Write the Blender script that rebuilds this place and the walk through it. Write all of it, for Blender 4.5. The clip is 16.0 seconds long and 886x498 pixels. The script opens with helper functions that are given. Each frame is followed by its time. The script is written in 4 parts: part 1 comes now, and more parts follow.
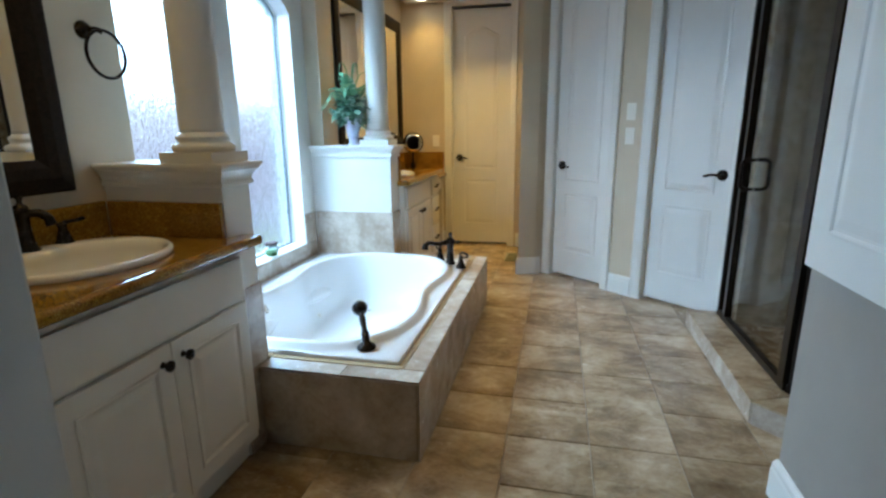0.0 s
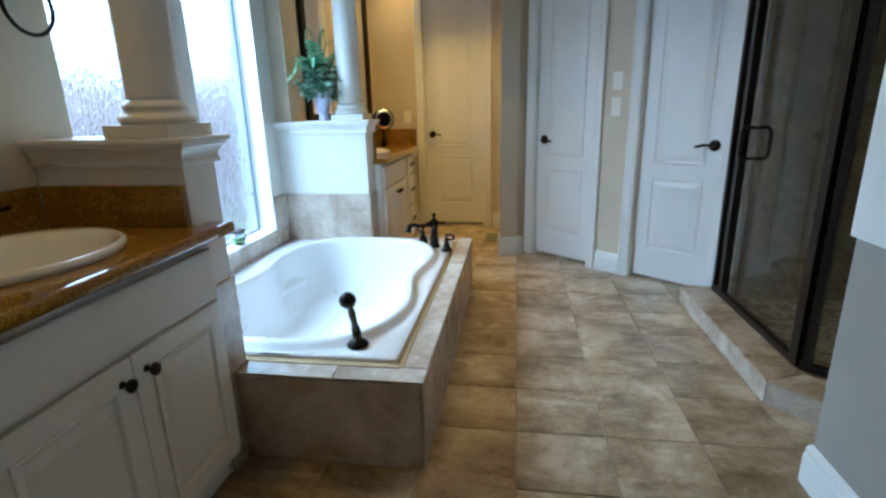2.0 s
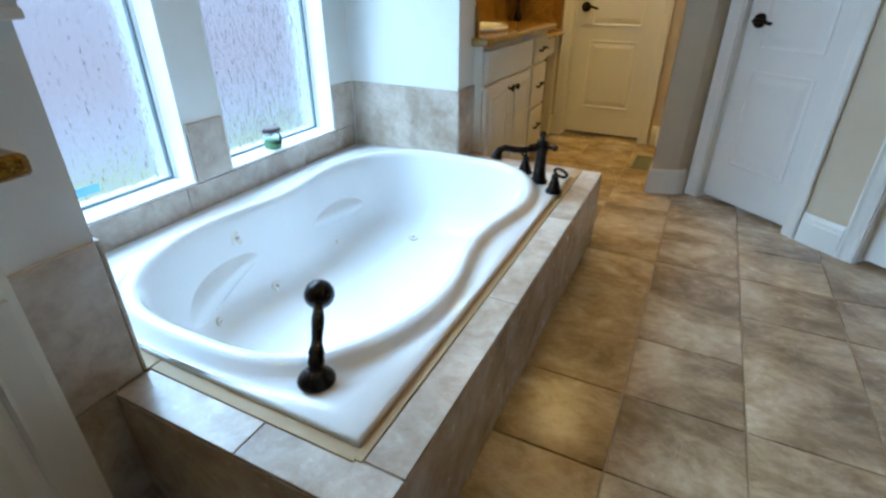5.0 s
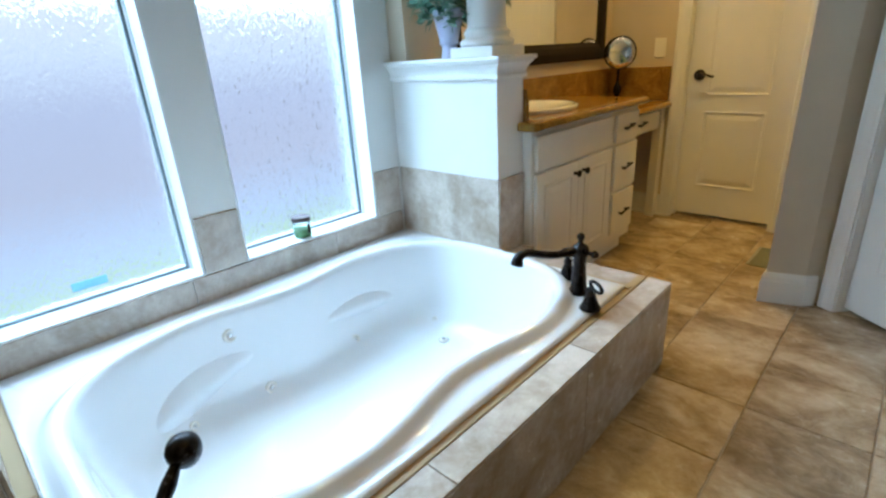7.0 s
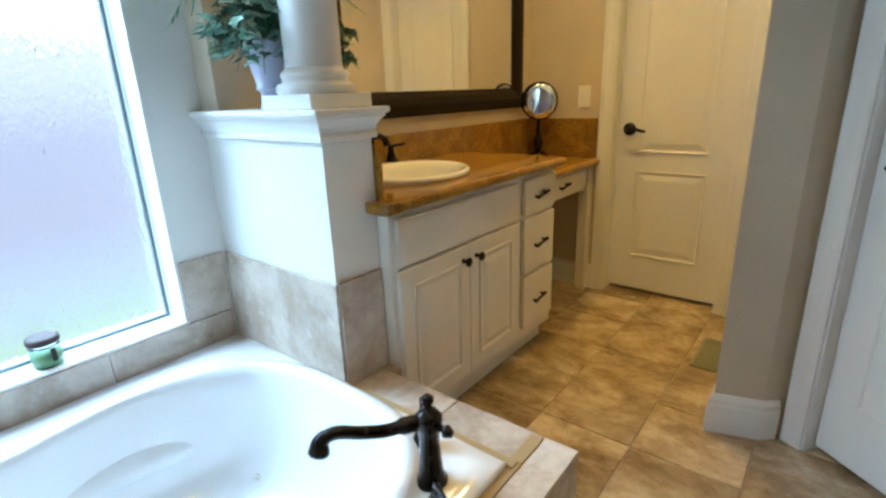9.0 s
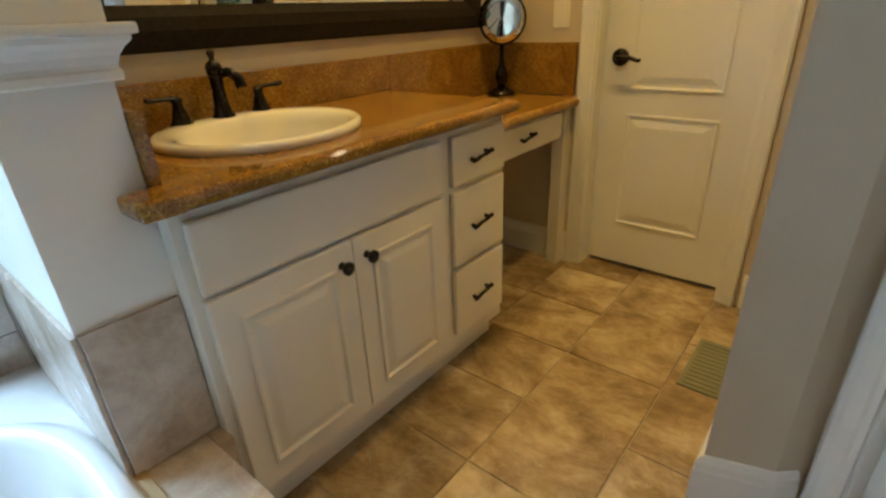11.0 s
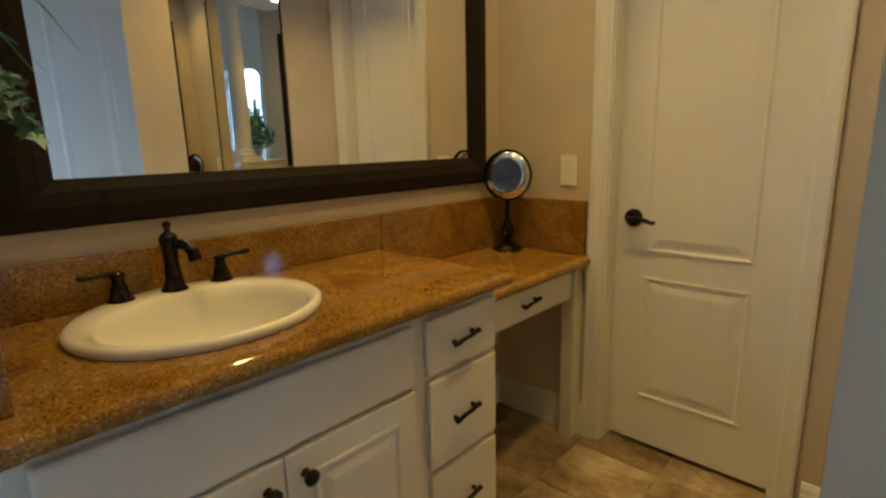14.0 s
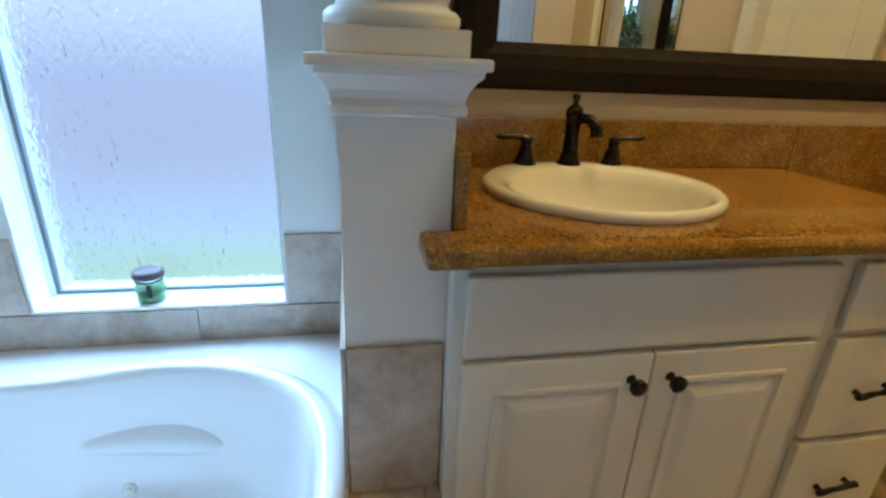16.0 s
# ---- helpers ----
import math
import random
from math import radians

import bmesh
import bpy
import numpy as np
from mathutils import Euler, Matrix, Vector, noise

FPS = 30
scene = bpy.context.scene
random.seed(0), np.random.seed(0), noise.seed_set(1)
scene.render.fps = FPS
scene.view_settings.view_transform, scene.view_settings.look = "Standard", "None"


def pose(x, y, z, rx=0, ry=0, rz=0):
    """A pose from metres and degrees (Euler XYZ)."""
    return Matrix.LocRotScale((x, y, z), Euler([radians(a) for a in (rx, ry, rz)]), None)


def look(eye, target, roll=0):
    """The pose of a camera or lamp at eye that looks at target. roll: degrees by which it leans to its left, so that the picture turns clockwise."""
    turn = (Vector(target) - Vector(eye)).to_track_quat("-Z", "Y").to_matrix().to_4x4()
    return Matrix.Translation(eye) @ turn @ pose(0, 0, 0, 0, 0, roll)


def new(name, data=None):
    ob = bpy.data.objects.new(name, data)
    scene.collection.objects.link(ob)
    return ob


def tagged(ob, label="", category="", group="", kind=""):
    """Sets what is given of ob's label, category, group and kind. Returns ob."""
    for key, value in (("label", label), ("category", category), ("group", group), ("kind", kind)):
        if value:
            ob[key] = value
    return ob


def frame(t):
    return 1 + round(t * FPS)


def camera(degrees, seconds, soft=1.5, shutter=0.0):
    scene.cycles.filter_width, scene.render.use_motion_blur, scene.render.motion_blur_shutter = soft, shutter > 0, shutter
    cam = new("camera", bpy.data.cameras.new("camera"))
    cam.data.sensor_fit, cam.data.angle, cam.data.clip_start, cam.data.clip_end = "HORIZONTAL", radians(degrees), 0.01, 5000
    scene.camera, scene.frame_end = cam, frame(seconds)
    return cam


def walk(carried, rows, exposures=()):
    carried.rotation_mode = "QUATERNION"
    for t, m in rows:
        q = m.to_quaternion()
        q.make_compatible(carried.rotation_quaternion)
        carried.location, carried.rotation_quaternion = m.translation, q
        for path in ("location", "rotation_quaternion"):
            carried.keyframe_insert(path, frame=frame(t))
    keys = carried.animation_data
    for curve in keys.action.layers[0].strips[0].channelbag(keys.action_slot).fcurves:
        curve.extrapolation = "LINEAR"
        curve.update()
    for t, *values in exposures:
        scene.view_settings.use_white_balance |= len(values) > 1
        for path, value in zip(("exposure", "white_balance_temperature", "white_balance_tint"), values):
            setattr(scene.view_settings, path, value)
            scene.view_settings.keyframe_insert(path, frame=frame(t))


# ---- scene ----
cam = camera(83.2, 16.0, 2.5)
PATH = [
    (0, (1.481, 2.142, 1.22), (1.05, 4.038, 0.75), -0.6),
    (0.5, (1.383, 2.197, 1.215), (1.079, 4.116, 0.743), -1.1),
    (1, (1.326, 2.234, 1.209), (1.092, 4.16, 0.723), -1.2),
    (1.5, (1.299, 2.269, 1.194), (1.077, 4.19, 0.685), -1.2),
    (2, (1.313, 2.321, 1.176), (1.028, 4.224, 0.631), -1.4),
    (2.5, (1.378, 2.467, 1.177), (0.951, 4.316, 0.545), -1.4),
    (3, (1.421, 2.592, 1.158), (0.87, 4.384, 0.463), -1.9),
    (3.5, (1.362, 2.775, 1.126), (0.771, 4.52, 0.348), -1.7),
    (6, (1.338, 3.597, 1.083), (0.302, 5.007, 0.115), -2.0),
    (6.5, (1.485, 3.706, 1.104), (0.276, 5.058, 0.261), -3.3),
    (7, (1.553, 3.848, 1.124), (0.258, 5.191, 0.404), -3.5),
    (7.5, (1.477, 3.989, 1.152), (0.229, 5.412, 0.507), -1.6),
    (8, (1.428, 4.19, 1.14), (0.21, 5.672, 0.574), -1.1),
    (8.5, (1.445, 4.428, 1.155), (0.204, 5.891, 0.591), -2.0),
    (9, (1.403, 4.602, 1.143), (0.205, 6.087, 0.544), -2.0),
    (11.5, (1.261, 5.399, 1.102), (0.093, 6.771, 0.233), -2.6),
    (12, (1.244, 5.5, 1.131), (0.036, 6.896, 0.363), -3.3),
    (12.5, (1.277, 5.574, 1.166), (-0.022, 6.964, 0.55), -3.0),
    (13, (1.259, 5.577, 1.195), (-0.043, 7.018, 0.717), -1.3),
    (13.5, (1.252, 5.549, 1.214), (-0.055, 7.005, 0.798), -1.2),
    (14, (1.232, 5.552, 1.203), (-0.116, 6.972, 0.796), -1.4),
    (14.5, (1.190, 5.531, 1.184), (-0.222, 6.875, 0.736), 0.1),
    (15, (1.163, 5.513, 1.132), (-0.398, 6.670, 0.650), 0.1),
    (15.5, (1.180, 5.485, 1.118), (-0.571, 6.255, 0.545), 0.5),
    (16, (1.112, 5.418, 1.116), (-0.716, 5.781, 0.393), 2.6),
]
EXPOSURES = [(0.0, 0.03, 5550), (2.5, -0.06, 5350), (3.5, -0.04, 5300), (6.0, -0.20, 5480), (7.0, -0.05, 5550), (8.5, 0.17, 5650), (9.0, 0.15, 5650), (11.5, -0.10, 5700), (12.5, -0.26, 5700), (13.5, -0.28, 5600), (14.5, -0.38, 5200), (16.0, -0.15, 5100)]
walk(cam, [(t, look(eye, target, roll)) for t, eye, target, roll in PATH], [(t, stops, kelvin, 6) for t, stops, kelvin in EXPOSURES])

# ---------- world, daylight, lamps ----------
world = bpy.data.worlds.new("world")
scene.world = world
world.use_nodes = True
wn = world.node_tree
sky = wn.nodes.new("ShaderNodeTexSky")
sky.sky_type, sky.sun_disc, sky.sun_elevation, sky.sun_rotation = "NISHITA", False, radians(40), radians(90)
wn.links.new(sky.outputs[0], wn.nodes["Background"].inputs[0])
wn.nodes["Background"].inputs[1].default_value = 0.12

CAN_POWER = 4.5
WARM = (1.0, 0.59, 0.125)


# ---------- materials ----------
def mat(name, color=(0.8, 0.8, 0.8), rough=0.5, metal=0.0, spec=0.5, coat=0.0):
    m = bpy.data.materials.new(name)
    m.use_nodes = True
    b = m.node_tree.nodes["Principled BSDF"]
    b.inputs["Base Color"].default_value = (*color, 1)
    b.inputs["Roughness"].default_value = rough
    b.inputs["Metallic"].default_value = metal
    b.inputs["Specular IOR Level"].default_value = spec
    b.inputs["Coat Weight"].default_value = coat
    b.inputs["Coat Roughness"].default_value = 0.04
    return m, m.node_tree, b


def ramp(nt, src, stops):
    r = nt.nodes.new("ShaderNodeValToRGB")
    e = r.color_ramp.elements
    while len(e) < len(stops):
        e.new(0.5)
    for el, (p, c) in zip(e, stops):
        el.position, el.color = p, (*c, 1) if len(c) == 3 else c
    nt.links.new(src, r.inputs[0])
    return r.outputs[0]


def tex(nt, scale, detail=4.0, rough=0.55, distort=0.0, stretch=(1, 1, 1), shift=None, coords="Object"):
    tc = nt.nodes.new("ShaderNodeTexCoord")
    mp = nt.nodes.new("ShaderNodeMapping")
    mp.inputs["Scale"].default_value = stretch
    nt.links.new(tc.outputs[coords], mp.inputs[0])
    if shift is not None:
        nt.links.new(shift, mp.inputs["Location"])
    n = nt.nodes.new("ShaderNodeTexNoise")
    n.inputs["Scale"].default_value = scale
    n.inputs["Detail"].default_value = detail
    n.inputs["Roughness"].default_value = rough
    n.inputs["Distortion"].default_value = distort
    nt.links.new(mp.outputs[0], n.inputs["Vector"])
    return n.outputs["Fac"]


def mix(nt, kind, fac, a, b):
    n = nt.nodes.new("ShaderNodeMix")
    n.data_type, n.blend_type = "RGBA", kind
    for sock, v in ((n.inputs[0], fac), (n.inputs[6], a), (n.inputs[7], b)):
        if isinstance(v, (int, float)):
            sock.default_value = v
        elif isinstance(v, tuple):
            sock.default_value = (*v, 1)
        else:
            nt.links.new(v, sock)
    return n.outputs[2]


def bump(nt, b, height, strength=0.2, dist=0.002):
    n = nt.nodes.new("ShaderNodeBump")
    n.inputs["Strength"].default_value, n.inputs["Distance"].default_value = strength, dist
    nt.links.new(height, n.inputs["Height"])
    nt.links.new(n.outputs[0], b.inputs["Normal"])


def spread(nt, b, fac, lo, hi, key="Roughness"):
    n = nt.nodes.new("ShaderNodeMapRange")
    n.inputs[3].default_value, n.inputs[4].default_value = lo, hi
    nt.links.new(fac, n.inputs[0])
    nt.links.new(n.outputs[0], b.inputs[key])


def paint(name, color, rough=0.5, grain=180.0, strength=0.12, dirt=0.06):
    m, nt, b = mat(name, color, rough)
    f = tex(nt, 2.5, 3)
    dark = tuple(c * (1 - dirt * 2) for c in color)
    nt.links.new(ramp(nt, f, [(0.3, dark), (0.65, color)]), b.inputs["Base Color"])
    g = tex(nt, grain, 2)
    bump(nt, b, g, strength, 0.0008)
    spread(nt, b, tex(nt, 14, 3), rough - 0.08, rough + 0.1)
    return m


def stone(name, stops, scale, rough_lo, rough_hi, vary=0.35, streak=(1, 1, 1), pits=True, grit=0.3):
    """Travertine or marble: clouds, veins and pits, each piece cut from another place of the block."""
    m, nt, b = mat(name, stops[1][1], rough_lo)
    oi = nt.nodes.new("ShaderNodeObjectInfo")
    vm = nt.nodes.new("ShaderNodeVectorMath")
    vm.operation = "SCALE"
    cx = nt.nodes.new("ShaderNodeCombineXYZ")
    for k in (0, 1, 2):
        nt.links.new(oi.outputs["Random"], cx.inputs[k])
    nt.links.new(cx.outputs[0], vm.inputs[0])
    vm.inputs[3].default_value = 37.0
    shift = vm.outputs[0]
    f = tex(nt, scale, 10, 0.66, 0.35, streak, shift)
    col = ramp(nt, f, stops)
    f2 = tex(nt, scale * 5, 6, 0.7, 0.4, streak, shift)
    col = mix(nt, "MULTIPLY", grit, col, ramp(nt, f2, [(0.36, (0.60, 0.53, 0.46)), (0.54, (1, 1, 1))]))
    vein = tex(nt, scale * 1.5, 6, 0.65, 1.1, streak, shift)
    col = mix(nt, "SCREEN", 0.22, col, ramp(nt, vein, [(0.46, (0, 0, 0)), (0.50, (0.30, 0.27, 0.23)), (0.54, (0, 0, 0))]))
    tone = ramp(nt, oi.outputs["Random"], [(0.0, (1 - vary, 1 - vary * 1.1, 1 - vary * 1.2)), (1.0, (1, 1, 1))])
    col = mix(nt, "MULTIPLY", 1.0, col, tone)
    nt.links.new(col, b.inputs["Base Color"])
    spread(nt, b, f2, rough_lo, rough_hi)
    if pits:
        bump(nt, b, tex(nt, scale * 14, 4, 0.7, 0.2, streak, shift), 0.16, 0.002)
    return m


M_WALL = paint("wall_paint", (0.62, 0.53, 0.39), 0.6)
# darkened copy of the wall paint: the shade is put into its colour
M_WALL_SHADED = paint("shaded_wall_paint", (0.35, 0.31, 0.265), 0.6)
M_CEIL = paint("ceiling_paint", (0.78, 0.75, 0.68), 0.7)
M_WHITE = paint("white_trim_paint", (0.80, 0.79, 0.75), 0.34, 90, 0.05, 0.03)
M_CREAM = paint("cream_cabinet_paint", (0.77, 0.735, 0.65), 0.36, 70, 0.05, 0.04)
M_DOOR = paint("white_door_paint", (0.80, 0.79, 0.76), 0.36, 120, 0.06, 0.03)
M_FLOOR = stone("floor_travertine", [(0.33, (0.165, 0.105, 0.049)), (0.43, (0.27, 0.188, 0.100)), (0.51, (0.385, 0.283, 0.163)), (0.61, (0.56, 0.445, 0.295))],
                3.3, 0.16, 0.34, 0.14, (0.85, 1.25, 1), True, 0.48)
nb = M_FLOOR.node_tree.nodes["Principled BSDF"]
nb.inputs["Coat Weight"].default_value, nb.inputs["Coat Roughness"].default_value = 0.35, 0.30
M_GROUT = paint("grout", (0.40, 0.33, 0.245), 0.85, 300, 0.4, 0.15)
M_TUBTILE = stone("tub_travertine", [(0.28, (0.29, 0.22, 0.16)), (0.42, (0.42, 0.34, 0.265)), (0.56, (0.54, 0.46, 0.38)), (0.74, (0.68, 0.61, 0.54))],
                  4.6, 0.16, 0.34, 0.10)
M_SHTILE = stone("shower_tile", [(0.25, (0.17, 0.12, 0.075)), (0.5, (0.25, 0.185, 0.12)), (0.8, (0.34, 0.265, 0.18))], 4.0, 0.2, 0.35, 0.14)

M_TUB, nt, b = mat("tub_acrylic", (0.78, 0.785, 0.79), 0.10, 0, 0.5, 0.6)
spread(nt, b, tex(nt, 30, 3), 0.07, 0.16)
M_SINK, nt, b = mat("sink_ceramic", (0.80, 0.77, 0.69), 0.09, 0, 0.5, 0.7)
spread(nt, b, tex(nt, 30, 3), 0.06, 0.14)
M_CAULK = paint("caulk_and_gap", (0.36, 0.25, 0.115), 0.6)

M_BRONZE, nt, b = mat("oil_rubbed_bronze", (0.028, 0.022, 0.02), 0.32, 0.75, 0.5)
f = tex(nt, 60, 4)
nt.links.new(ramp(nt, f, [(0.35, (0.014, 0.012, 0.012)), (0.7, (0.036, 0.029, 0.026))]), b.inputs["Base Color"])
spread(nt, b, f, 0.16, 0.34)
M_DARKFRAME, nt, b = mat("espresso_wood", (0.014, 0.010, 0.008), 0.55, 0, 0.15)
f = tex(nt, 6, 6, 0.6, 0.5, (1, 14, 14))
nt.links.new(ramp(nt, f, [(0.3, (0.008, 0.006, 0.005)), (0.75, (0.024, 0.016, 0.012))]), b.inputs["Base Color"])
bump(nt, b, f, 0.1, 0.001)
M_SHFRAME, nt, b = mat("shower_bronze_frame", (0.018, 0.013, 0.011), 0.3, 0.6)
spread(nt, b, tex(nt, 25, 3), 0.22, 0.42)
M_MIRROR = mat("mirror_silver", (0.93, 0.94, 0.93), 0.0, 1.0)[0]
M_CHROME = mat("chrome", (0.75, 0.74, 0.72), 0.08, 1.0)[0]
M_GASKET = paint("window_gasket", (0.20, 0.24, 0.26), 0.5)

# gold granite with brown and cream grains
M_GRANITE, nt, b = mat("gold_granite", (0.45, 0.28, 0.12), 0.1, 0, 0.5, 0.2)
tc = nt.nodes.new("ShaderNodeTexCoord")
v1 = nt.nodes.new("ShaderNodeTexVoronoi")
v1.inputs["Scale"].default_value = 280
nt.links.new(tc.outputs["Object"], v1.inputs["Vector"])
sep = nt.nodes.new("ShaderNodeSeparateColor")
nt.links.new(v1.outputs["Color"], sep.inputs[0])
col = ramp(nt, sep.outputs[0], [(0.0, (0.13, 0.058, 0.007)), (0.12, (0.23, 0.113, 0.012)), (0.5, (0.30, 0.155, 0.016)), (0.88, (0.35, 0.195, 0.024)), (1.0, (0.46, 0.30, 0.075))])
col = mix(nt, "MULTIPLY", 0.7, col, ramp(nt, tex(nt, 9, 6, 0.6, 0.6), [(0.3, (0.50, 0.40, 0.30)), (0.6, (1, 1, 1))]))
nt.links.new(col, b.inputs["Base Color"])
spread(nt, b, tex(nt, 60, 3), 0.05, 0.12)

# obscure rain glass in the windows: rough, rippled, lets daylight through
M_RAIN = bpy.data.materials.new("obscure_rain_glass")
M_RAIN.use_nodes = True
nt = M_RAIN.node_tree
nt.nodes.clear()
out = nt.nodes.new("ShaderNodeOutputMaterial")
gl = nt.nodes.new("ShaderNodeBsdfRefraction")
gl.inputs["IOR"].default_value, gl.inputs["Roughness"].default_value = 1.35, 0.05
gl.inputs["Color"].default_value = (0.97, 0.985, 1.0, 1)
gs = nt.nodes.new("ShaderNodeBsdfGlossy")
gs.inputs["Roughness"].default_value = 0.15
ms = nt.nodes.new("ShaderNodeMixShader")
ms.inputs[0].default_value = 0.04
h = tex(nt, 75, 2, 0.5, 0.8, (1, 1, 0.38))
bp = nt.nodes.new("ShaderNodeBump")
bp.inputs["Strength"].default_value, bp.inputs["Distance"].default_value = 1.0, 0.0055
nt.links.new(h, bp.inputs["Height"])
nt.links.new(bp.outputs[0], gl.inputs["Normal"])
nt.links.new(bp.outputs[0], gs.inputs["Normal"])
nt.links.new(gl.outputs[0], ms.inputs[1])
nt.links.new(gs.outputs[0], ms.inputs[2])
nt.links.new(ms.outputs[0], out.inputs[0])

# clear shower glass: see-through with a mirror-like coat
M_GLASS = bpy.data.materials.new("clear_shower_glass")
M_GLASS.use_nodes = True
nt = M_GLASS.node_tree
nt.nodes.clear()
out = nt.nodes.new("ShaderNodeOutputMaterial")
tr = nt.nodes.new("ShaderNodeBsdfTransparent")
tr.inputs[0].default_value = (0.93, 0.95, 0.92, 1)
gs = nt.nodes.new("ShaderNodeBsdfGlossy")
gs.inputs["Roughness"].default_value = 0.01
fr = nt.nodes.new("ShaderNodeLayerWeight")
fr.inputs[0].default_value = 0.5
pw = nt.nodes.new("ShaderNodeMath")
pw.operation, pw.inputs[1].default_value = "POWER", 5.0
ad = nt.nodes.new("ShaderNodeMath")
ad.operation, ad.inputs[1].default_value, ad.inputs[2].default_value = "MULTIPLY_ADD", 0.9, 0.025
ms = nt.nodes.new("ShaderNodeMixShader")
nt.links.new(fr.outputs["Facing"], pw.inputs[0])
nt.links.new(pw.outputs[0], ad.inputs[0])
nt.links.new(ad.outputs[0], ms.inputs[0])
nt.links.new(tr.outputs[0], ms.inputs[1])
nt.links.new(gs.outputs[0], ms.inputs[2])
nt.links.new(ms.outputs[0], out.inputs[0])


def glow(name, color, strength):
    m = bpy.data.materials.new(name)
    m.use_nodes = True
    t = m.node_tree
    t.nodes.clear()
    o = t.nodes.new("ShaderNodeOutputMaterial")
    e = t.nodes.new("ShaderNodeEmission")
    e.inputs[0].default_value, e.inputs[1].default_value = (*color, 1), strength
    t.links.new(e.outputs[0], o.inputs[0])
    return m, t, e


# the glowing garden sheet beyond the obscure glass: lawn and a hazy house wall; above it the white sky
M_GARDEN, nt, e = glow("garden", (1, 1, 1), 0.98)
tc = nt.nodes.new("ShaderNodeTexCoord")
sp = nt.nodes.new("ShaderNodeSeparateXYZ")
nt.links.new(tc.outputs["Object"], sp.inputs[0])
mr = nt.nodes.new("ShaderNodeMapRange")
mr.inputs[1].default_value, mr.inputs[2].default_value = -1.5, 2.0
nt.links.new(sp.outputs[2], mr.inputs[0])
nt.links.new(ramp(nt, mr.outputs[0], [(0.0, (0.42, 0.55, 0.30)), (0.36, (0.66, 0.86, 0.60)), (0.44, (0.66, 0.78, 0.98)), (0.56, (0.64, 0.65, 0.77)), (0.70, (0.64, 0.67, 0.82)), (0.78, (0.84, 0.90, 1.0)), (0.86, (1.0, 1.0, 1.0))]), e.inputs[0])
SKY = 18.0
M_SKY = glow("white_sky", (0.60, 0.82, 1.0), SKY)[0]
# low strip of sky with a weaker glow, so daylight falls in steeper
M_SKY_LOW = glow("low_sky", (0.68, 0.86, 1.0), 4.0)[0]
M_LAMP = glow("lamp_lens", (1.0, 0.82, 0.55), 14.0)[0]

M_LEAF, nt, b = mat("ivy_leaf", (0.05, 0.12, 0.05), 0.42)
ge = nt.nodes.new("ShaderNodeNewGeometry")
nt.links.new(ramp(nt, ge.outputs["Random Per Island"], [(0.0, (0.05, 0.14, 0.10)), (0.5, (0.11, 0.26, 0.18)), (0.8, (0.26, 0.40, 0.30)), (1.0, (0.52, 0.58, 0.50))]), b.inputs["Base Color"])
b.inputs["Transmission Weight"].default_value = 0.0
M_FROND, nt, b = mat("palm_frond", (0.06, 0.18, 0.06), 0.45)
ge = nt.nodes.new("ShaderNodeNewGeometry")
nt.links.new(ramp(nt, ge.outputs["Random Per Island"], [(0.0, (0.08, 0.24, 0.13)), (0.8, (0.18, 0.40, 0.24)), (1.0, (0.38, 0.48, 0.24))]), b.inputs["Base Color"])
M_STRAP, nt, b = mat("strap_leaf", (0.20, 0.42, 0.24), 0.4)
nt.links.new(ramp(nt, tex(nt, 30, 3, 0.6, 0.2), [(0.35, (0.10, 0.30, 0.16)), (0.6, (0.24, 0.48, 0.30)), (0.75, (0.50, 0.62, 0.45))]), b.inputs["Base Color"])
M_POT = paint("lilac_grey_pot", (0.52, 0.53, 0.68), 0.4, 60, 0.1)
M_SOIL = paint("moss", (0.05, 0.045, 0.03), 0.95, 80, 0.6, 0.3)
M_WAX = paint("green_wax", (0.22, 0.42, 0.20), 0.5)
M_LID = paint("wooden_lid", (0.07, 0.045, 0.045), 0.5, 60, 0.1, 0.2)
M_PLATE = mat("switch_plate_plastic", (0.80, 0.77, 0.68), 0.3)[0]
M_JARGLASS, nt, b = mat("jar_glass", (0.9, 0.97, 0.93), 0.03)
b.inputs["Transmission Weight"].default_value, b.inputs["IOR"].default_value = 1.0, 1.3
M_SILL = paint("window_frame_vinyl", (0.84, 0.85, 0.86), 0.35, 60, 0.04, 0.02)
M_STICKER = paint("blue_sticker", (0.25, 0.55, 0.72), 0.4)
M_VENT = paint("vent_metal", (0.24, 0.24, 0.17), 0.45, 60, 0.1, 0.15)
M_BLACK = mat("dark_gap", (0.01, 0.009, 0.008), 0.7)[0]


# ---------- mesh helpers ----------
def finish(bm, name, material, smooth=False):
    bmesh.ops.recalc_face_normals(bm, faces=bm.faces)
    me = bpy.data.meshes.new(name)
    bm.to_mesh(me)
    bm.free()
    me.materials.append(material)
    if smooth:
        for p in me.polygons:
            p.use_smooth = True
    return me


def part(name, bm, material, parent=None, label="", smooth=False):
    ob = new(name, finish(bm, name, material, smooth))
    if parent is not None:
        ob.parent = parent
    if label:
        tagged(ob, label)
    return ob


def thing(name, label, category, group="", kind=""):
    return tagged(new(name), label, category, group, kind)


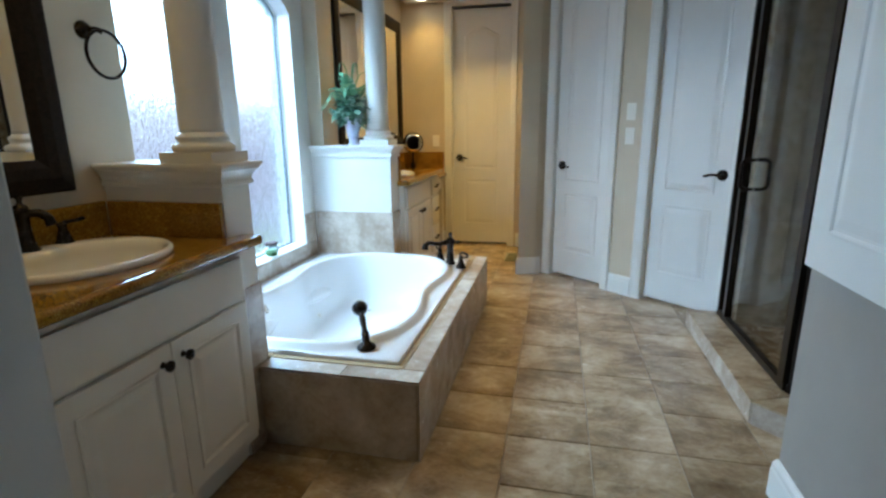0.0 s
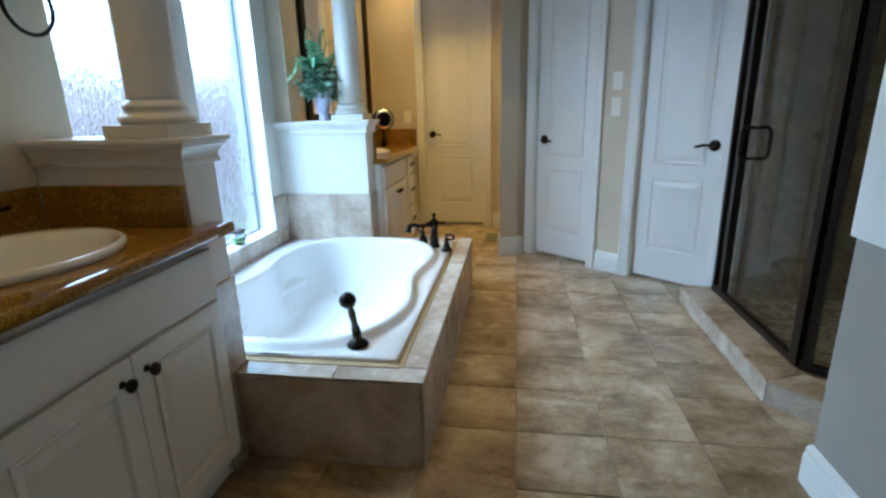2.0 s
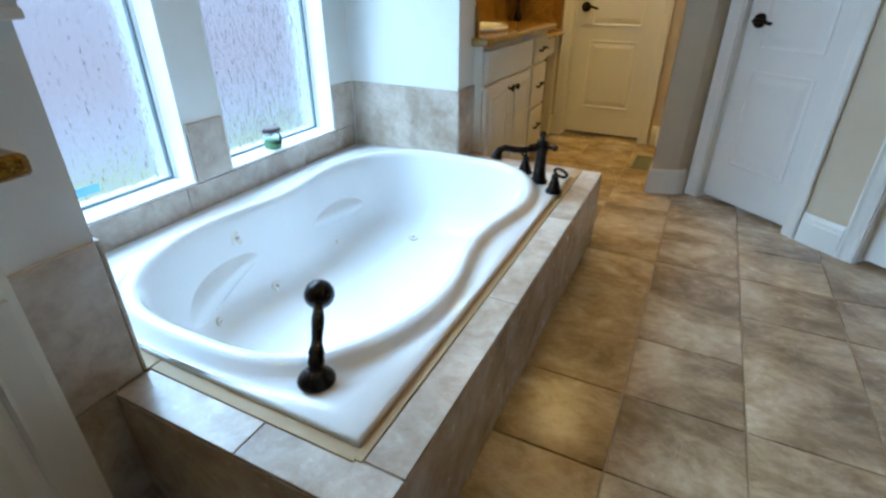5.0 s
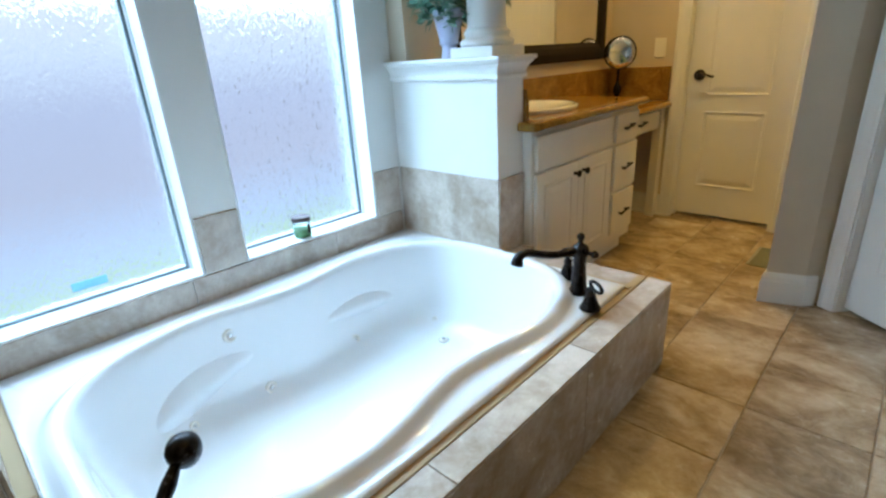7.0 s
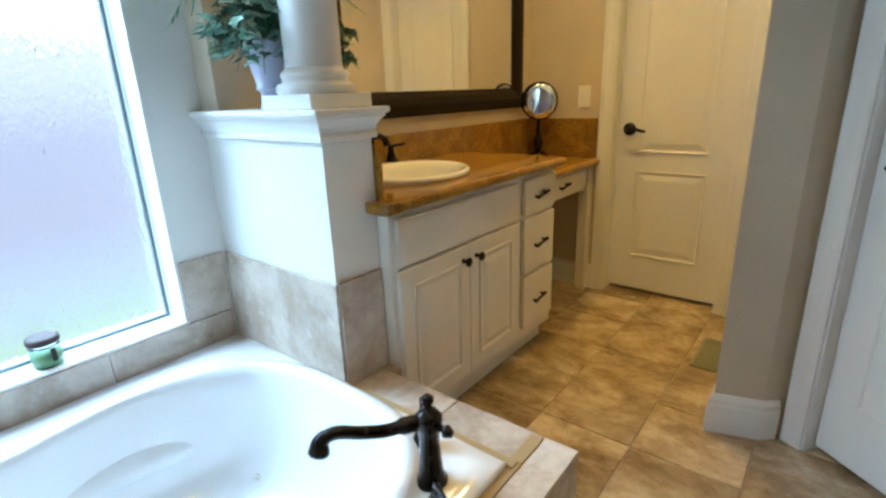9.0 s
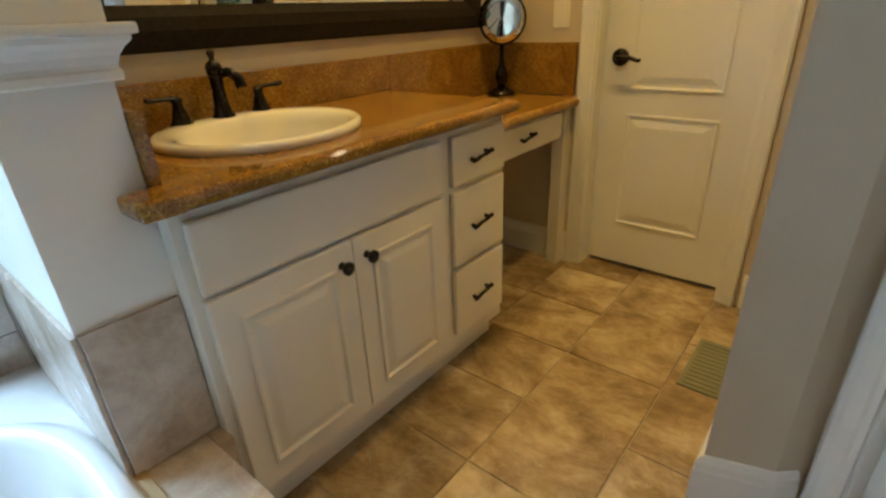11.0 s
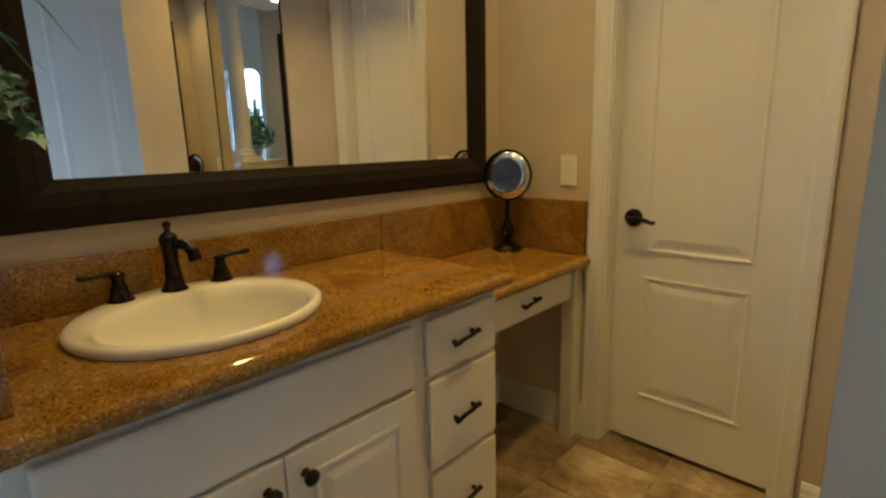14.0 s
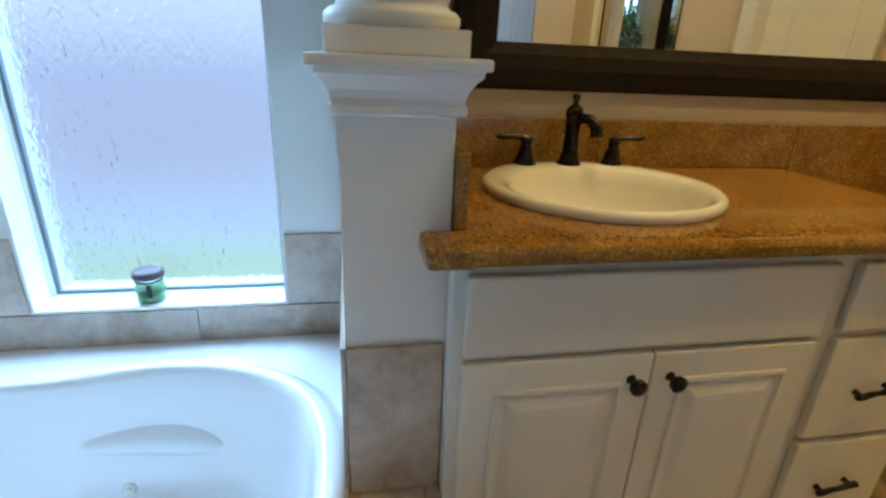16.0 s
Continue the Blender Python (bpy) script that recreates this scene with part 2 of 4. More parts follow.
def box(x0, y0, z0, x1, y1, z1, bevel=0.0, seg=2, bm=None):
    bm = bm or bmesh.new()
    v = [bm.verts.new(p) for p in ((x0, y0, z0), (x1, y0, z0), (x1, y1, z0), (x0, y1, z0), (x0, y0, z1), (x1, y0, z1), (x1, y1, z1), (x0, y1, z1))]
    fs = [bm.faces.new([v[i] for i in q]) for q in ((3, 2, 1, 0), (4, 5, 6, 7), (0, 1, 5, 4), (1, 2, 6, 5), (2, 3, 7, 6), (3, 0, 4, 7))]
    if bevel:
        es = list({e for f in fs for e in f.edges})
        bmesh.ops.bevel(bm, geom=es, offset=bevel, segments=seg, affect="EDGES", profile=0.6)
    return bm


def loft(loops, closed=True, caps=(True, True), bm=None):
    """Skin over loops of equal length."""
    bm = bm or bmesh.new()
    rows = [[bm.verts.new(p) for p in lp] for lp in loops]
    n = len(rows[0])
    for a, c in zip(rows, rows[1:]):
        for i in range(n if closed else n - 1):
            j = (i + 1) % n
            bm.faces.new((a[i], a[j], c[j], c[i]))
    if caps[0] and closed:
        bm.faces.new(rows[0][::-1])
    if caps[1] and closed:
        bm.faces.new(rows[-1])
    return bm


def lathe(profile, cx=0, cy=0, n=28, bm=None, sx=1.0, sy=1.0):
    return loft([[(cx + sx * r * math.cos(2 * math.pi * i / n), cy + sy * r * math.sin(2 * math.pi * i / n), z) for i in range(n)] for r, z in profile], bm=bm)


def tube(points, radii, n=12, bm=None):
    """Round bar along points, with a radius at each."""
    P = [Vector(p) for p in points]
    if isinstance(radii, (int, float)):
        radii = [radii] * len(P)
    loops, up = [], None
    for i, p in enumerate(P):
        d = (P[min(i + 1, len(P) - 1)] - P[max(i - 1, 0)]).normalized()
        if up is None:
            up = Vector((0, 0, 1)) if abs(d.z) < 0.9 else Vector((1, 0, 0))
        s = d.cross(up).normalized()
        up = s.cross(d).normalized()
        loops.append([p + radii[i] * (math.cos(2 * math.pi * k / n) * s + math.sin(2 * math.pi * k / n) * up) for k in range(n)])
    return loft(loops, bm=bm)


def curve(points, steps=6):
    """Smooth polyline through points."""
    P = [Vector(p) for p in points]
    P = [2 * P[0] - P[1]] + P + [2 * P[-1] - P[-2]]
    res = []
    for i in range(1, len(P) - 2):
        for k in range(steps):
            t = k / steps
            a, b_, c, d = P[i - 1:i + 3]
            res.append(0.5 * (2 * b_ + (c - a) * t + (2 * a - 5 * b_ + 4 * c - d) * t * t + (3 * b_ - a - 3 * c + d) * t ** 3))
    return res + [P[-2]]


def prism(poly, z0, z1, bm=None):
    return loft([[(x, y, z0) for x, y in poly], [(x, y, z1) for x, y in poly]], bm=bm)


def sweep_profile(path, profile, bm=None, closed=False):
    """Sweep (outward, up) profile along a plan path of (x, y); outward is to the right of travel."""
    P = [Vector(p) for p in path]
    n = len(P)
    loops = []
    for i in range(n):
        a = (P[i] - P[i - 1]).normalized() if (i > 0 or closed) else None
        c = (P[(i + 1) % n] - P[i]).normalized() if (i < n - 1 or closed) else None
        a, c = a or c, c or a
        na, nc = Vector((a.y, -a.x)), Vector((c.y, -c.x))
        m = (na + nc)
        m = m / max(0.2, m.dot(na)) if m.length else na
        loops.append([(P[i].x + m.x * o, P[i].y + m.y * o, u) for o, u in profile])
    if closed:
        loops.append(loops[0])
    bm = loft(loops, closed=True, caps=(not closed, not closed), bm=bm)
    return bm


def oval(cx, cy, rx, ry, z, n=48, p=2.0):
    return [(cx + rx * math.copysign(abs(math.cos(a)) ** (2 / p), math.cos(a)), cy + ry * math.copysign(abs(math.sin(a)) ** (2 / p), math.sin(a)), z)
            for a in (2 * math.pi * i / n for i in range(n))]


def ray_rect(cx, cy, x0, y0, x1, y1, a):
    """Where a ray at angle a from (cx, cy) leaves a rectangle."""
    c, s = math.cos(a), math.sin(a)
    t = min([k for k in (((x1 - cx) / c if c > 1e-9 else (x0 - cx) / c if c < -1e-9 else 9e9), ((y1 - cy) / s if s > 1e-9 else (y0 - cy) / s if s < -1e-9 else 9e9))])
    return cx + t * c, cy + t * s


# ---------- plan, in metres ----------
XV, XW = -0.10, -0.20            # faces of the vanity walls and of the recessed window wall
K1, K2 = (3.625, 3.78), (5.405, 5.575)   # the two half-height walls
YB = 7.32                        # wall with the far door
DECK = 0.332
WIN = ((3.835, 4.44), (4.602, 5.240))
SILL, SPRING, RISE = 0.441, 1.93, 0.11
H_MAIN, H_LOW = 2.75, 2.42


def structure(name, bm, material, label, category="wall", smooth=False):
    return tagged(part(name, bm, material, None, "", smooth), label, category, "", "structure")


floor = structure("floor", box(-0.4, -3.1, -0.12, 3.7, 7.6, -0.005), M_GROUT, "grout bed under beige travertine floor tiles", "floor")
structure("ceiling", box(-0.4, -3.1, H_MAIN, 3.7, 7.6, H_MAIN + 0.1), M_CEIL, "flat cream painted ceiling", "ceiling")
structure("ceiling_2", box(-0.041, 5.60, H_LOW, 1.62, 7.31, H_MAIN - 0.004), M_CEIL, "lowered cream ceiling above the far vanity", "ceiling")

# window wall with two arched openings
bm = bmesh.new()
ys = [K1[0] - 0.02, WIN[0][0], WIN[0][1], WIN[1][0], WIN[1][1], K2[1]]
for a, c in ((0, 1), (2, 3), (4, 5)):
    box(-0.40, ys[a], 0, XW, ys[c], H_MAIN, bm=bm)
NA = 16
for y0, y1 in WIN:
    box(-0.40, y0, 0, XW, y1, SILL, bm=bm)
    arch = [(y0 + (y1 - y0) * k / NA, SPRING + RISE * (1 - (2 * k / NA - 1) ** 2) ** 0.75) for k in range(NA + 1)]
    loops = [[(x, y, z) for y, z in arch] + [(x, y1, H_MAIN), (x, y0, H_MAIN)] for x in (-0.40, XW)]
    loft(loops, bm=bm)
structure("wall_window", bm, M_WHITE, "cream painted wall with two arched bathroom windows")

structure("wall_west_near", box(-0.40, 1.0, 0, XV, K1[1], H_MAIN), M_WALL, "beige painted wall behind the near vanity")
structure("wall_west_far", box(-0.40, K2[0] + 0.002, 0, XV, YB + 0.14, H_MAIN), M_WALL, "beige painted wall behind the far vanity")
# wall with the far door
bm = box(XV, YB, 0, 0.398, YB + 0.14, H_MAIN)
box(1.008, YB, 0, 1.13, YB + 0.14, H_MAIN, bm=bm)
box(0.398, YB, 2.372, 1.008, YB + 0.14, H_MAIN, bm=bm)
structure("wall_north", bm, M_WALL, "warm beige painted wall beside the far door")
structure("wall_nook", prism([(1.515, 6.50), (1.515, 6.815), (1.272, 7.125), (1.13, 7.32), (1.13, 7.46), (1.66, 7.46), (1.66, 6.42)], 0, H_MAIN), M_WALL, "beige angled wall of the dressing nook")
structure("wall_stub", prism([(1.190, 6.302), (1.328, 6.345), (1.372, 6.392), (1.44, 6.46), (1.52, 6.50), (1.190, 6.50)], 0, H_MAIN), M_WALL, "beige painted wall corner between nook and doors")

# slanted wall with two doors; its own axes: along the wall, into the wall, up
ANG = -39.5
SW = pose(1.477, 6.382, 0, 0, 0, ANG)


def slanted(bm):
    bmesh.ops.transform(bm, matrix=SW, verts=bm.verts)
    return bm


bm = bmesh.new()
for s0, s1 in ((-0.11, -0.005), (0.513, 0.835), (1.365, 1.45)):
    box(s0, -0.04, 0, s1, 0.08, H_MAIN, bm=bm)
for s0, s1 in ((-0.005, 0.513), (0.835, 1.365)):
    box(s0, -0.04, 2.385, s1, 0.08, H_MAIN, bm=bm)
structure("wall_slanted", slanted(bm), M_WALL, "beige slanted wall holding two white doors")
# closing walls behind the doors and rooms behind the camera
structure("wall_closet", slanted(box(-0.1, 0.6, 0, 1.5, 0.7, H_MAIN)), M_WALL, "plain closet wall behind the doors")
# unseen, added to stop light leaking round the far door
structure("wall_light_block", box(0.30, 7.50, 0, 1.12, 7.58, H_MAIN), M_WALL, "plain unseen wall added behind the far door to stop leaking light")
structure("wall_east_near", box(2.24, -3.0, 0, 2.36, 3.79, H_MAIN), M_WALL_SHADED, "beige painted wall below a built-in cabinet, shade put into its colour")
structure("wall_shower_south", box(2.36, 3.67, 0, 3.62, 3.79, H_MAIN), M_SHTILE, "brown stone tiled shower wall")
structure("wall_shower_east", box(3.5, 3.79, 0, 3.62, 5.46, H_MAIN), M_SHTILE, "brown stone tiled shower back wall")
structure("wall_shower_north", box(2.60, 5.36, 0, 3.62, 5.46, H_MAIN), M_SHTILE, "brown stone tiled shower side wall")
structure("wall_entry", box(XV, 2.44, 0, 0.885, 2.58, H_MAIN, 0.004), M_WHITE, "pale wall end beside the bathroom entrance")
# unseen enclosing walls, far back and dark to weaken bounced light
structure("wall_south", box(-0.4, -3.1, 0, 2.36, -3.0, H_MAIN), M_WALL_SHADED, "plain unseen wall behind, set far back and darkened")
structure("wall_hall", box(-0.4, -3.0, 0, -0.3, 1.0, H_MAIN), M_WALL_SHADED, "plain unseen side wall behind, darkened")
structure("wall_shower_floor", box(2.46, 3.79, 0, 3.5, 5.36, 0.03), M_SHTILE, "brown stone shower floor", "floor")

# garden and sky seen through the obscure glass
def sheet(name, pts, material, label):
    bm = bmesh.new()
    bm.faces.new([bm.verts.new(p) for p in pts])
    structure(name, bm, material, label, "backdrop")


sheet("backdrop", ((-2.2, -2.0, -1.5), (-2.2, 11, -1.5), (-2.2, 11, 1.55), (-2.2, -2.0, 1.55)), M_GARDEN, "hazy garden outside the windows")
sheet("backdrop_3", ((-2.2, -2.0, 1.552), (-2.2, 11, 1.552), (-2.2, 11, 2.1), (-2.2, -2.0, 2.1)), M_SKY_LOW, "low strip of glowing sky above the garden")
sheet("backdrop_2", ((-2.2, 1.6, 2.102), (-2.2, 7.8, 2.102), (-1.2, 7.8, 3.8), (-1.2, 1.6, 3.8)), M_SKY, "white sky outside the windows")


# ---------- trim ----------
BASE = [(0, 0), (0.016, 0), (0.016, 0.10), (0.013, 0.108), (0.013, 0.125), (0.006, 0.14), (0, 0.142)]


def baseboard(name, path, label="white painted profiled baseboard"):
    structure(name, sweep_profile(path, BASE), M_WHITE, label, "baseboard")


baseboard("baseboard", [(1.190, 6.50), (1.190, 6.302), (1.328, 6.345), (1.366, 6.380)])
baseboard("baseboard_2", [(1.085, YB), (1.13, 7.32), (1.272, 7.125), (1.515, 6.815), (1.515, 6.55)])
baseboard("baseboard_3", [(2.36, 3.79), (2.24, 3.79), (2.24, 0.6)])
baseboard("baseboard_4", [(XV, YB), (0.345, YB)])
baseboard("baseboard_5", [(XV, 6.66), (XV, YB)])
o = [SW @ Vector((s, -0.04, 0)) for s in (0.583, 0.765)]
baseboard("baseboard_6", [(p.x, p.y) for p in o])

CASE = [(0, 0), (0.066, 0), (0.066, 0.018), (0.058, 0.022), (0.045, 0.016), (0.02, 0.014), (0.012, 0.010), (0, 0.010)]


def casing(name, x0, x1, h, depth_front, xform, label="white painted door casing with stepped profile"):
    """Casing round an opening x0..x1 up to h, on the face y = depth_front, local axes; with jambs inside."""
    bm = bmesh.new()
    for sx, xe in ((-1, x0), (1, x1)):
        loops = [[(xe + sx * u, depth_front - v, 0) for u, v in CASE], [(xe + sx * u, depth_front - v, h + u) for u, v in CASE]]
        loft(loops, bm=bm)
    loops = [[(x0 - u, depth_front - v - 0.0005, h + u) for u, v in CASE], [(x1 + u, depth_front - v - 0.0005, h + u) for u, v in CASE]]
    loft(loops, bm=bm)
    for xa, xb in ((x0 - 0.006, x0 + 0.006), (x1 - 0.006, x1 + 0.006)):
        box(xa, depth_front, 0, xb, depth_front + 0.11, h, bm=bm)
        box(xa + (0.006 if xa < x0 + 1e-6 and xa < x1 - 0.1 else -0.008), depth_front + 0.075, 0, xb + (0.008 if xa < x1 - 0.1 else -0.006), depth_front + 0.10, h, bm=bm)
    box(x0, depth_front, h, x1, depth_front + 0.11, h + 0.012, bm=bm)
    bmesh.ops.transform(bm, matrix=xform, verts=bm.verts)
    structure(name, bm, M_WHITE, label, "trim")


# ---------- doors ----------
def panel_loop(x0, x1, z0, z1, y, rise=0.0, n=12):
    pts = [(x0, y, z0), (x1, y, z0), (x1, y, z1)]
    for k in range(1, n):
        t = k / n
        s = math.sin(math.pi * t)
        pts.append((x1 + (x0 - x1) * t, y, z1 + rise * (s ** 1.6)))
    pts.append((x0, y, z1))
    return pts


def raised_panel(x0, x1, z0, z1, rise=0.0, depth=0.007, border=0.03, bm=None):
    """A moulded panel: sunk groove, then a field that rises back; front at y = 0 facing -y."""
    d = lambda e, y: panel_loop(x0 + e, x1 - e, z0 + e, z1 - e, y, rise)
    return loft([d(0, 0.004), d(0, -0.0045), d(0.006, -0.0055), d(0.012, -0.002), d(0.014, depth * 0.1), d(0.02, 0.001), d(0.02 + border, -0.0055), d(0.03 + border, -0.006)], caps=(False, True), bm=bm)


def lever(parent, x, z, toward, y=0.0):
    """Lever handle with round rose on a face at y, pointing along +x or -x."""
    bm = tube([(x, y, z), (x, y - 0.006, z), (x, y - 0.014, z), (x, y - 0.018, z)], [0.034, 0.034, 0.028, 0.012], 24)
    rose = part("rose", bm, M_BRONZE, parent, "dark bronze round rose", True)
    pts = curve([(x, y - 0.012, z), (x, y - 0.045, z), (x + toward * 0.02, y - 0.055, z + 0.004), (x + toward * 0.055, y - 0.055, z + 0.002), (x + toward * 0.084, y - 0.05, z - 0.008), (x + toward * 0.096, y - 0.05, z - 0.004)], 4)
    rr = [0.011 + (0.0085 - 0.011) * min(1, i / 8) - 0.003 * max(0, i - 14) / 8 for i in range(len(pts))]
    part("lever", tube(pts, rr, 10), M_BRONZE, parent, "dark bronze curved lever", True)


def door(name, w, h, m, hinge_right, label):
    d = tagged(part(name, box(0.003, 0, 0.019, w - 0.003, 0.035, h - 0.004, 0.002), M_DOOR), label, "door", "", "structure")
    e = 0.115 if w > 0.55 else 0.095
    part("panel", raised_panel(e, w - e, 0.215, 0.700), M_DOOR, d)
    part("panel", raised_panel(e, w - e, 0.798, h - 0.24, 0.075), M_DOOR, d)
    lx = 0.066 if hinge_right else w - 0.052
    lever(d, lx, 0.92, 1 if hinge_right else -1)
    d.matrix_basis = m
    return d


door("door_1", 0.584, 2.365, pose(0.411, 7.392, 0), True, "closed white two-panel door with bronze lever at the far end")
casing("trim_door_1", 0.404, 1.002, 2.372, YB, Matrix.Identity(4))
door("door_2", 0.506, 2.378, SW, True, "closed white two-panel door with bronze lever beside the nook")
casing("trim_door_2", -0.004, 0.512, 2.385, -0.04, SW)
door("door_3", 0.516, 2.378, SW @ pose(0.842, 0, 0), False, "closed white two-panel door with bronze lever beside the shower")
casing("trim_door_3", 0.838, 1.362, 2.385, -0.04, SW)


# ---------- windows ----------
def arch_loop(y0, y1, z0, spring, rise, x, inset):
    pts = [(x, y0 + inset, z0 + inset), (x, y1 - inset, z0 + inset)]
    for k in range(NA + 1):
        t = 1 - k / NA
        pts.append((x, y0 + inset + (y1 - y0 - 2 * inset) * t, spring + (rise) * (1 - (2 * t - 1) ** 2) ** 0.75 - inset))
    return pts


def window(name, y0, y1, label):
    L = lambda x, e: arch_loop(y0 + 0.001, y1 - 0.001, SILL + 0.001, SPRING, RISE - 0.001, x, e)
    w = tagged(part(name, loft([L(-0.335, 0), L(-0.285, 0), L(-0.285, 0.008), L(-0.290, 0.012), L(-0.335, 0.012), L(-0.335, 0)], caps=(False, False)), M_SILL), label, "window", "", "structure")
    part("gasket", loft([L(-0.312, 0.0118), L(-0.298, 0.0118), L(-0.298, 0.021), L(-0.312, 0.021), L(-0.312, 0.0118)], caps=(False, False)), M_GASKET, w, "dark grey glazing strip")
    pane = part("pane", loft([L(-0.310, 0.014), L(-0.306, 0.014)]), M_RAIN, w, "obscure rain-textured glass")
    pane.visible_shadow = False
    lining = part("lining", loft([L(XW + 0.002, 0.0), L(XW + 0.002, 0.006), L(-0.284, 0.006), L(-0.284, 0.0), L(XW + 0.002, 0.0)], caps=(False, False)), M_SILL, w, "white window reveal lining")
    part("window_sill", box(-0.284, y0 + 0.004, SILL + 0.002, XW + 0.004, y1 - 0.004, SILL + 0.012, 0.003), M_SILL, w, "white window sill")
    return w


window("window_1", *WIN[0], "arched window with obscure rain glass over the tub")
window("window_2", *WIN[1], "arched window with obscure rain glass over the tub")
st = tagged(part("sticker", box(-0.3055, 4.075, 0.492, -0.3045, 4.175, 0.520), M_STICKER), "small blue paper sticker on the window glass", "sticker")


# ---------- half walls with caps and columns ----------
def half_wall(name, y0, y1, x1, label):
    w = structure(name, box(XW + 0.001, y0, 0, x1, y1, 1.09), M_WHITE, label)
    prof = [(0.0, 1.032), (0.010, 1.032), (0.013, 1.035), (0.013, 1.046), (0.010, 1.050), (0.010, 1.056), (0.014, 1.068), (0.022, 1.080), (0.030, 1.088), (0.032, 1.096), (0.0, 1.096)]
    crown = part("crown", sweep_profile([(XW + 0.002, y0), (x1, y0), (x1, y1), (XV + 0.002, y1)] if y0 > 5 else [(XV + 0.002, y0), (x1, y0), (x1, y1), (XW + 0.002, y1)], prof), M_WHITE, w, "white crown moulding under the cap")
    part("cap", box(XV + 0.001, y0 - 0.041, 1.0965, x1 + 0.041, y1 + 0.041, 1.113, 0.005), M_WHITE, w, "white painted cap board")
    return w


hw1 = half_wall("wall_half_near", K1[0], K1[1], 0.378, "white half-height wall with moulded cap beside the near vanity")
hw2 = half_wall("wall_half_far", K2[0], K2[1], 0.378, "white half-height wall with moulded cap beside the far vanity")
for hw, y0, y1 in ((hw1, *K1), (hw2, *K2)):
    y0, y1 = (y0, K1[1] + 0.041) if hw is hw1 else (K2[0] - 0.041, y1)
    part("cap", box(XW + 0.001, y0 if hw is hw2 else K1[1] + 0.0, 1.0965, XV + 0.0005, (K2[0] + 0.001) if hw is hw2 else y1, 1.1125, 0.002), M_WHITE, hw)


def column(cx, cy, label):
    c = thing("column", label, "column", "columns on the half walls")
    part("plinth", box(cx - 0.102, cy - 0.102, 1.1135, cx + 0.102, cy + 0.102, 1.150, 0.003), M_WHITE, c)
    prof = [(0.099, 1.1505), (0.104, 1.158), (0.104, 1.168), (0.097, 1.176), (0.088, 1.178), (0.084, 1.186), (0.087, 1.192), (0.089, 1.198), (0.086, 1.205), (0.079, 1.209), (0.076, 1.216)]
    part("base_ring", lathe(prof, cx, cy, 40), M_WHITE, c, "", True)
    prof = [(0.0755, 1.214), (0.0735, 1.23), (0.0735, 1.6), (0.071, 2.0), (0.066, 2.5), (0.064, 2.69), (0.072, 2.70), (0.08, H_MAIN - 0.001)]
    part("shaft", lathe(prof, cx, cy, 40), M_WHITE, c, "smooth tapered white shaft", True)


column(0.270, 3.7025, "white round column on the near half wall")
column(0.272, 5.49, "white round column beside a potted plant")


# ---------- bathtub ----------
TX0, TX1, TY0, TY1 = XW + 0.012, 0.922, K1[1] + 0.042, K2[0] - 0.004
TCX, TCY, ZT = 0.404, 4.622, 0.350


def tub_outline(scale, z, dx=0.0, dy=0.0, ly=0.724, lx=0.462, waist=0.075, n=96):
    pts = []
    for i in range(n):
        a = 2 * math.pi * i / n
        c, s = math.cos(a), math.sin(a)
        y = math.copysign(abs(s) ** 0.72, s) * ly
        w = lx - waist * math.exp(-((y - 0.03) / 0.25) ** 2)
        x = math.copysign(abs(c) ** 0.62, c) * w
        pts.append((TCX + dx + x * scale, TCY + dy + y * (1 - (1 - scale) * lx / ly * 1.15), z))
    return pts


def rect_loop(e, z, n=96):
    pts = []
    for i in range(n):
        a = 2 * math.pi * i / n
        x, y = ray_rect(TCX, TCY, TX0 + e, TY0 + e, TX1 - e, TY1 - e, a)
        pts.append((x, y, z))
    corners = [(TX1 - e, TY1 - e), (TX0 + e, TY1 - e), (TX0 + e, TY0 + e), (TX1 - e, TY0 + e)]
    for cx, cy in corners:
        k = min(range(n), key=lambda j: (pts[j][0] - cx) ** 2 + (pts[j][1] - cy) ** 2)
        pts[k] = (cx, cy, z)
    return pts


def mixed(a, c, t, z):
    return [(p[0] + (q[0] - p[0]) * t, p[1] + (q[1] - p[1]) * t, z) for p, q in zip(a, c)]


bathtub = thing("bathtub", "white acrylic jetted bathtub with hourglass basin set in a tiled deck", "bathtub")
loops = [rect_loop(0, DECK + 0.002), rect_loop(0, ZT - 0.006), rect_loop(0.006, ZT), mixed(rect_loop(0.006, ZT), tub_outline(1.16, ZT), 0.55, ZT - 0.002),
         tub_outline(1.125, ZT - 0.002), tub_outline(1.10, ZT + 0.004), tub_outline(1.075, ZT + 0.018), tub_outline(1.045, ZT + 0.026), tub_outline(1.018, ZT + 0.026),
         tub_outline(1.0, ZT + 0.019), tub_outline(0.985, ZT + 0.002), tub_outline(0.965, ZT - 0.05), tub_outline(0.925, ZT - 0.15),
         tub_outline(0.875, ZT - 0.23), tub_outline(0.82, ZT - 0.28), tub_outline(0.75, ZT - 0.31), tub_outline(0.66, ZT - 0.327), tub_outline(0.54, ZT - 0.336), tub_outline(0.4, ZT - 0.340), tub_outline(0.15, ZT - 0.342)]


def clampl(lp):
    return [(min(max(x, TX0 + 0.004), TX1 - 0.004), min(max(y, TY0 + 0.004), TY1 - 0.004), z) for x, y, z in lp]


loops = loops[:3] + [clampl(l) for l in loops[3:]]
bm = loft(loops, caps=(False, True))
shell = part("shell", bm, M_TUB, bathtub, "glossy white acrylic shell", True)
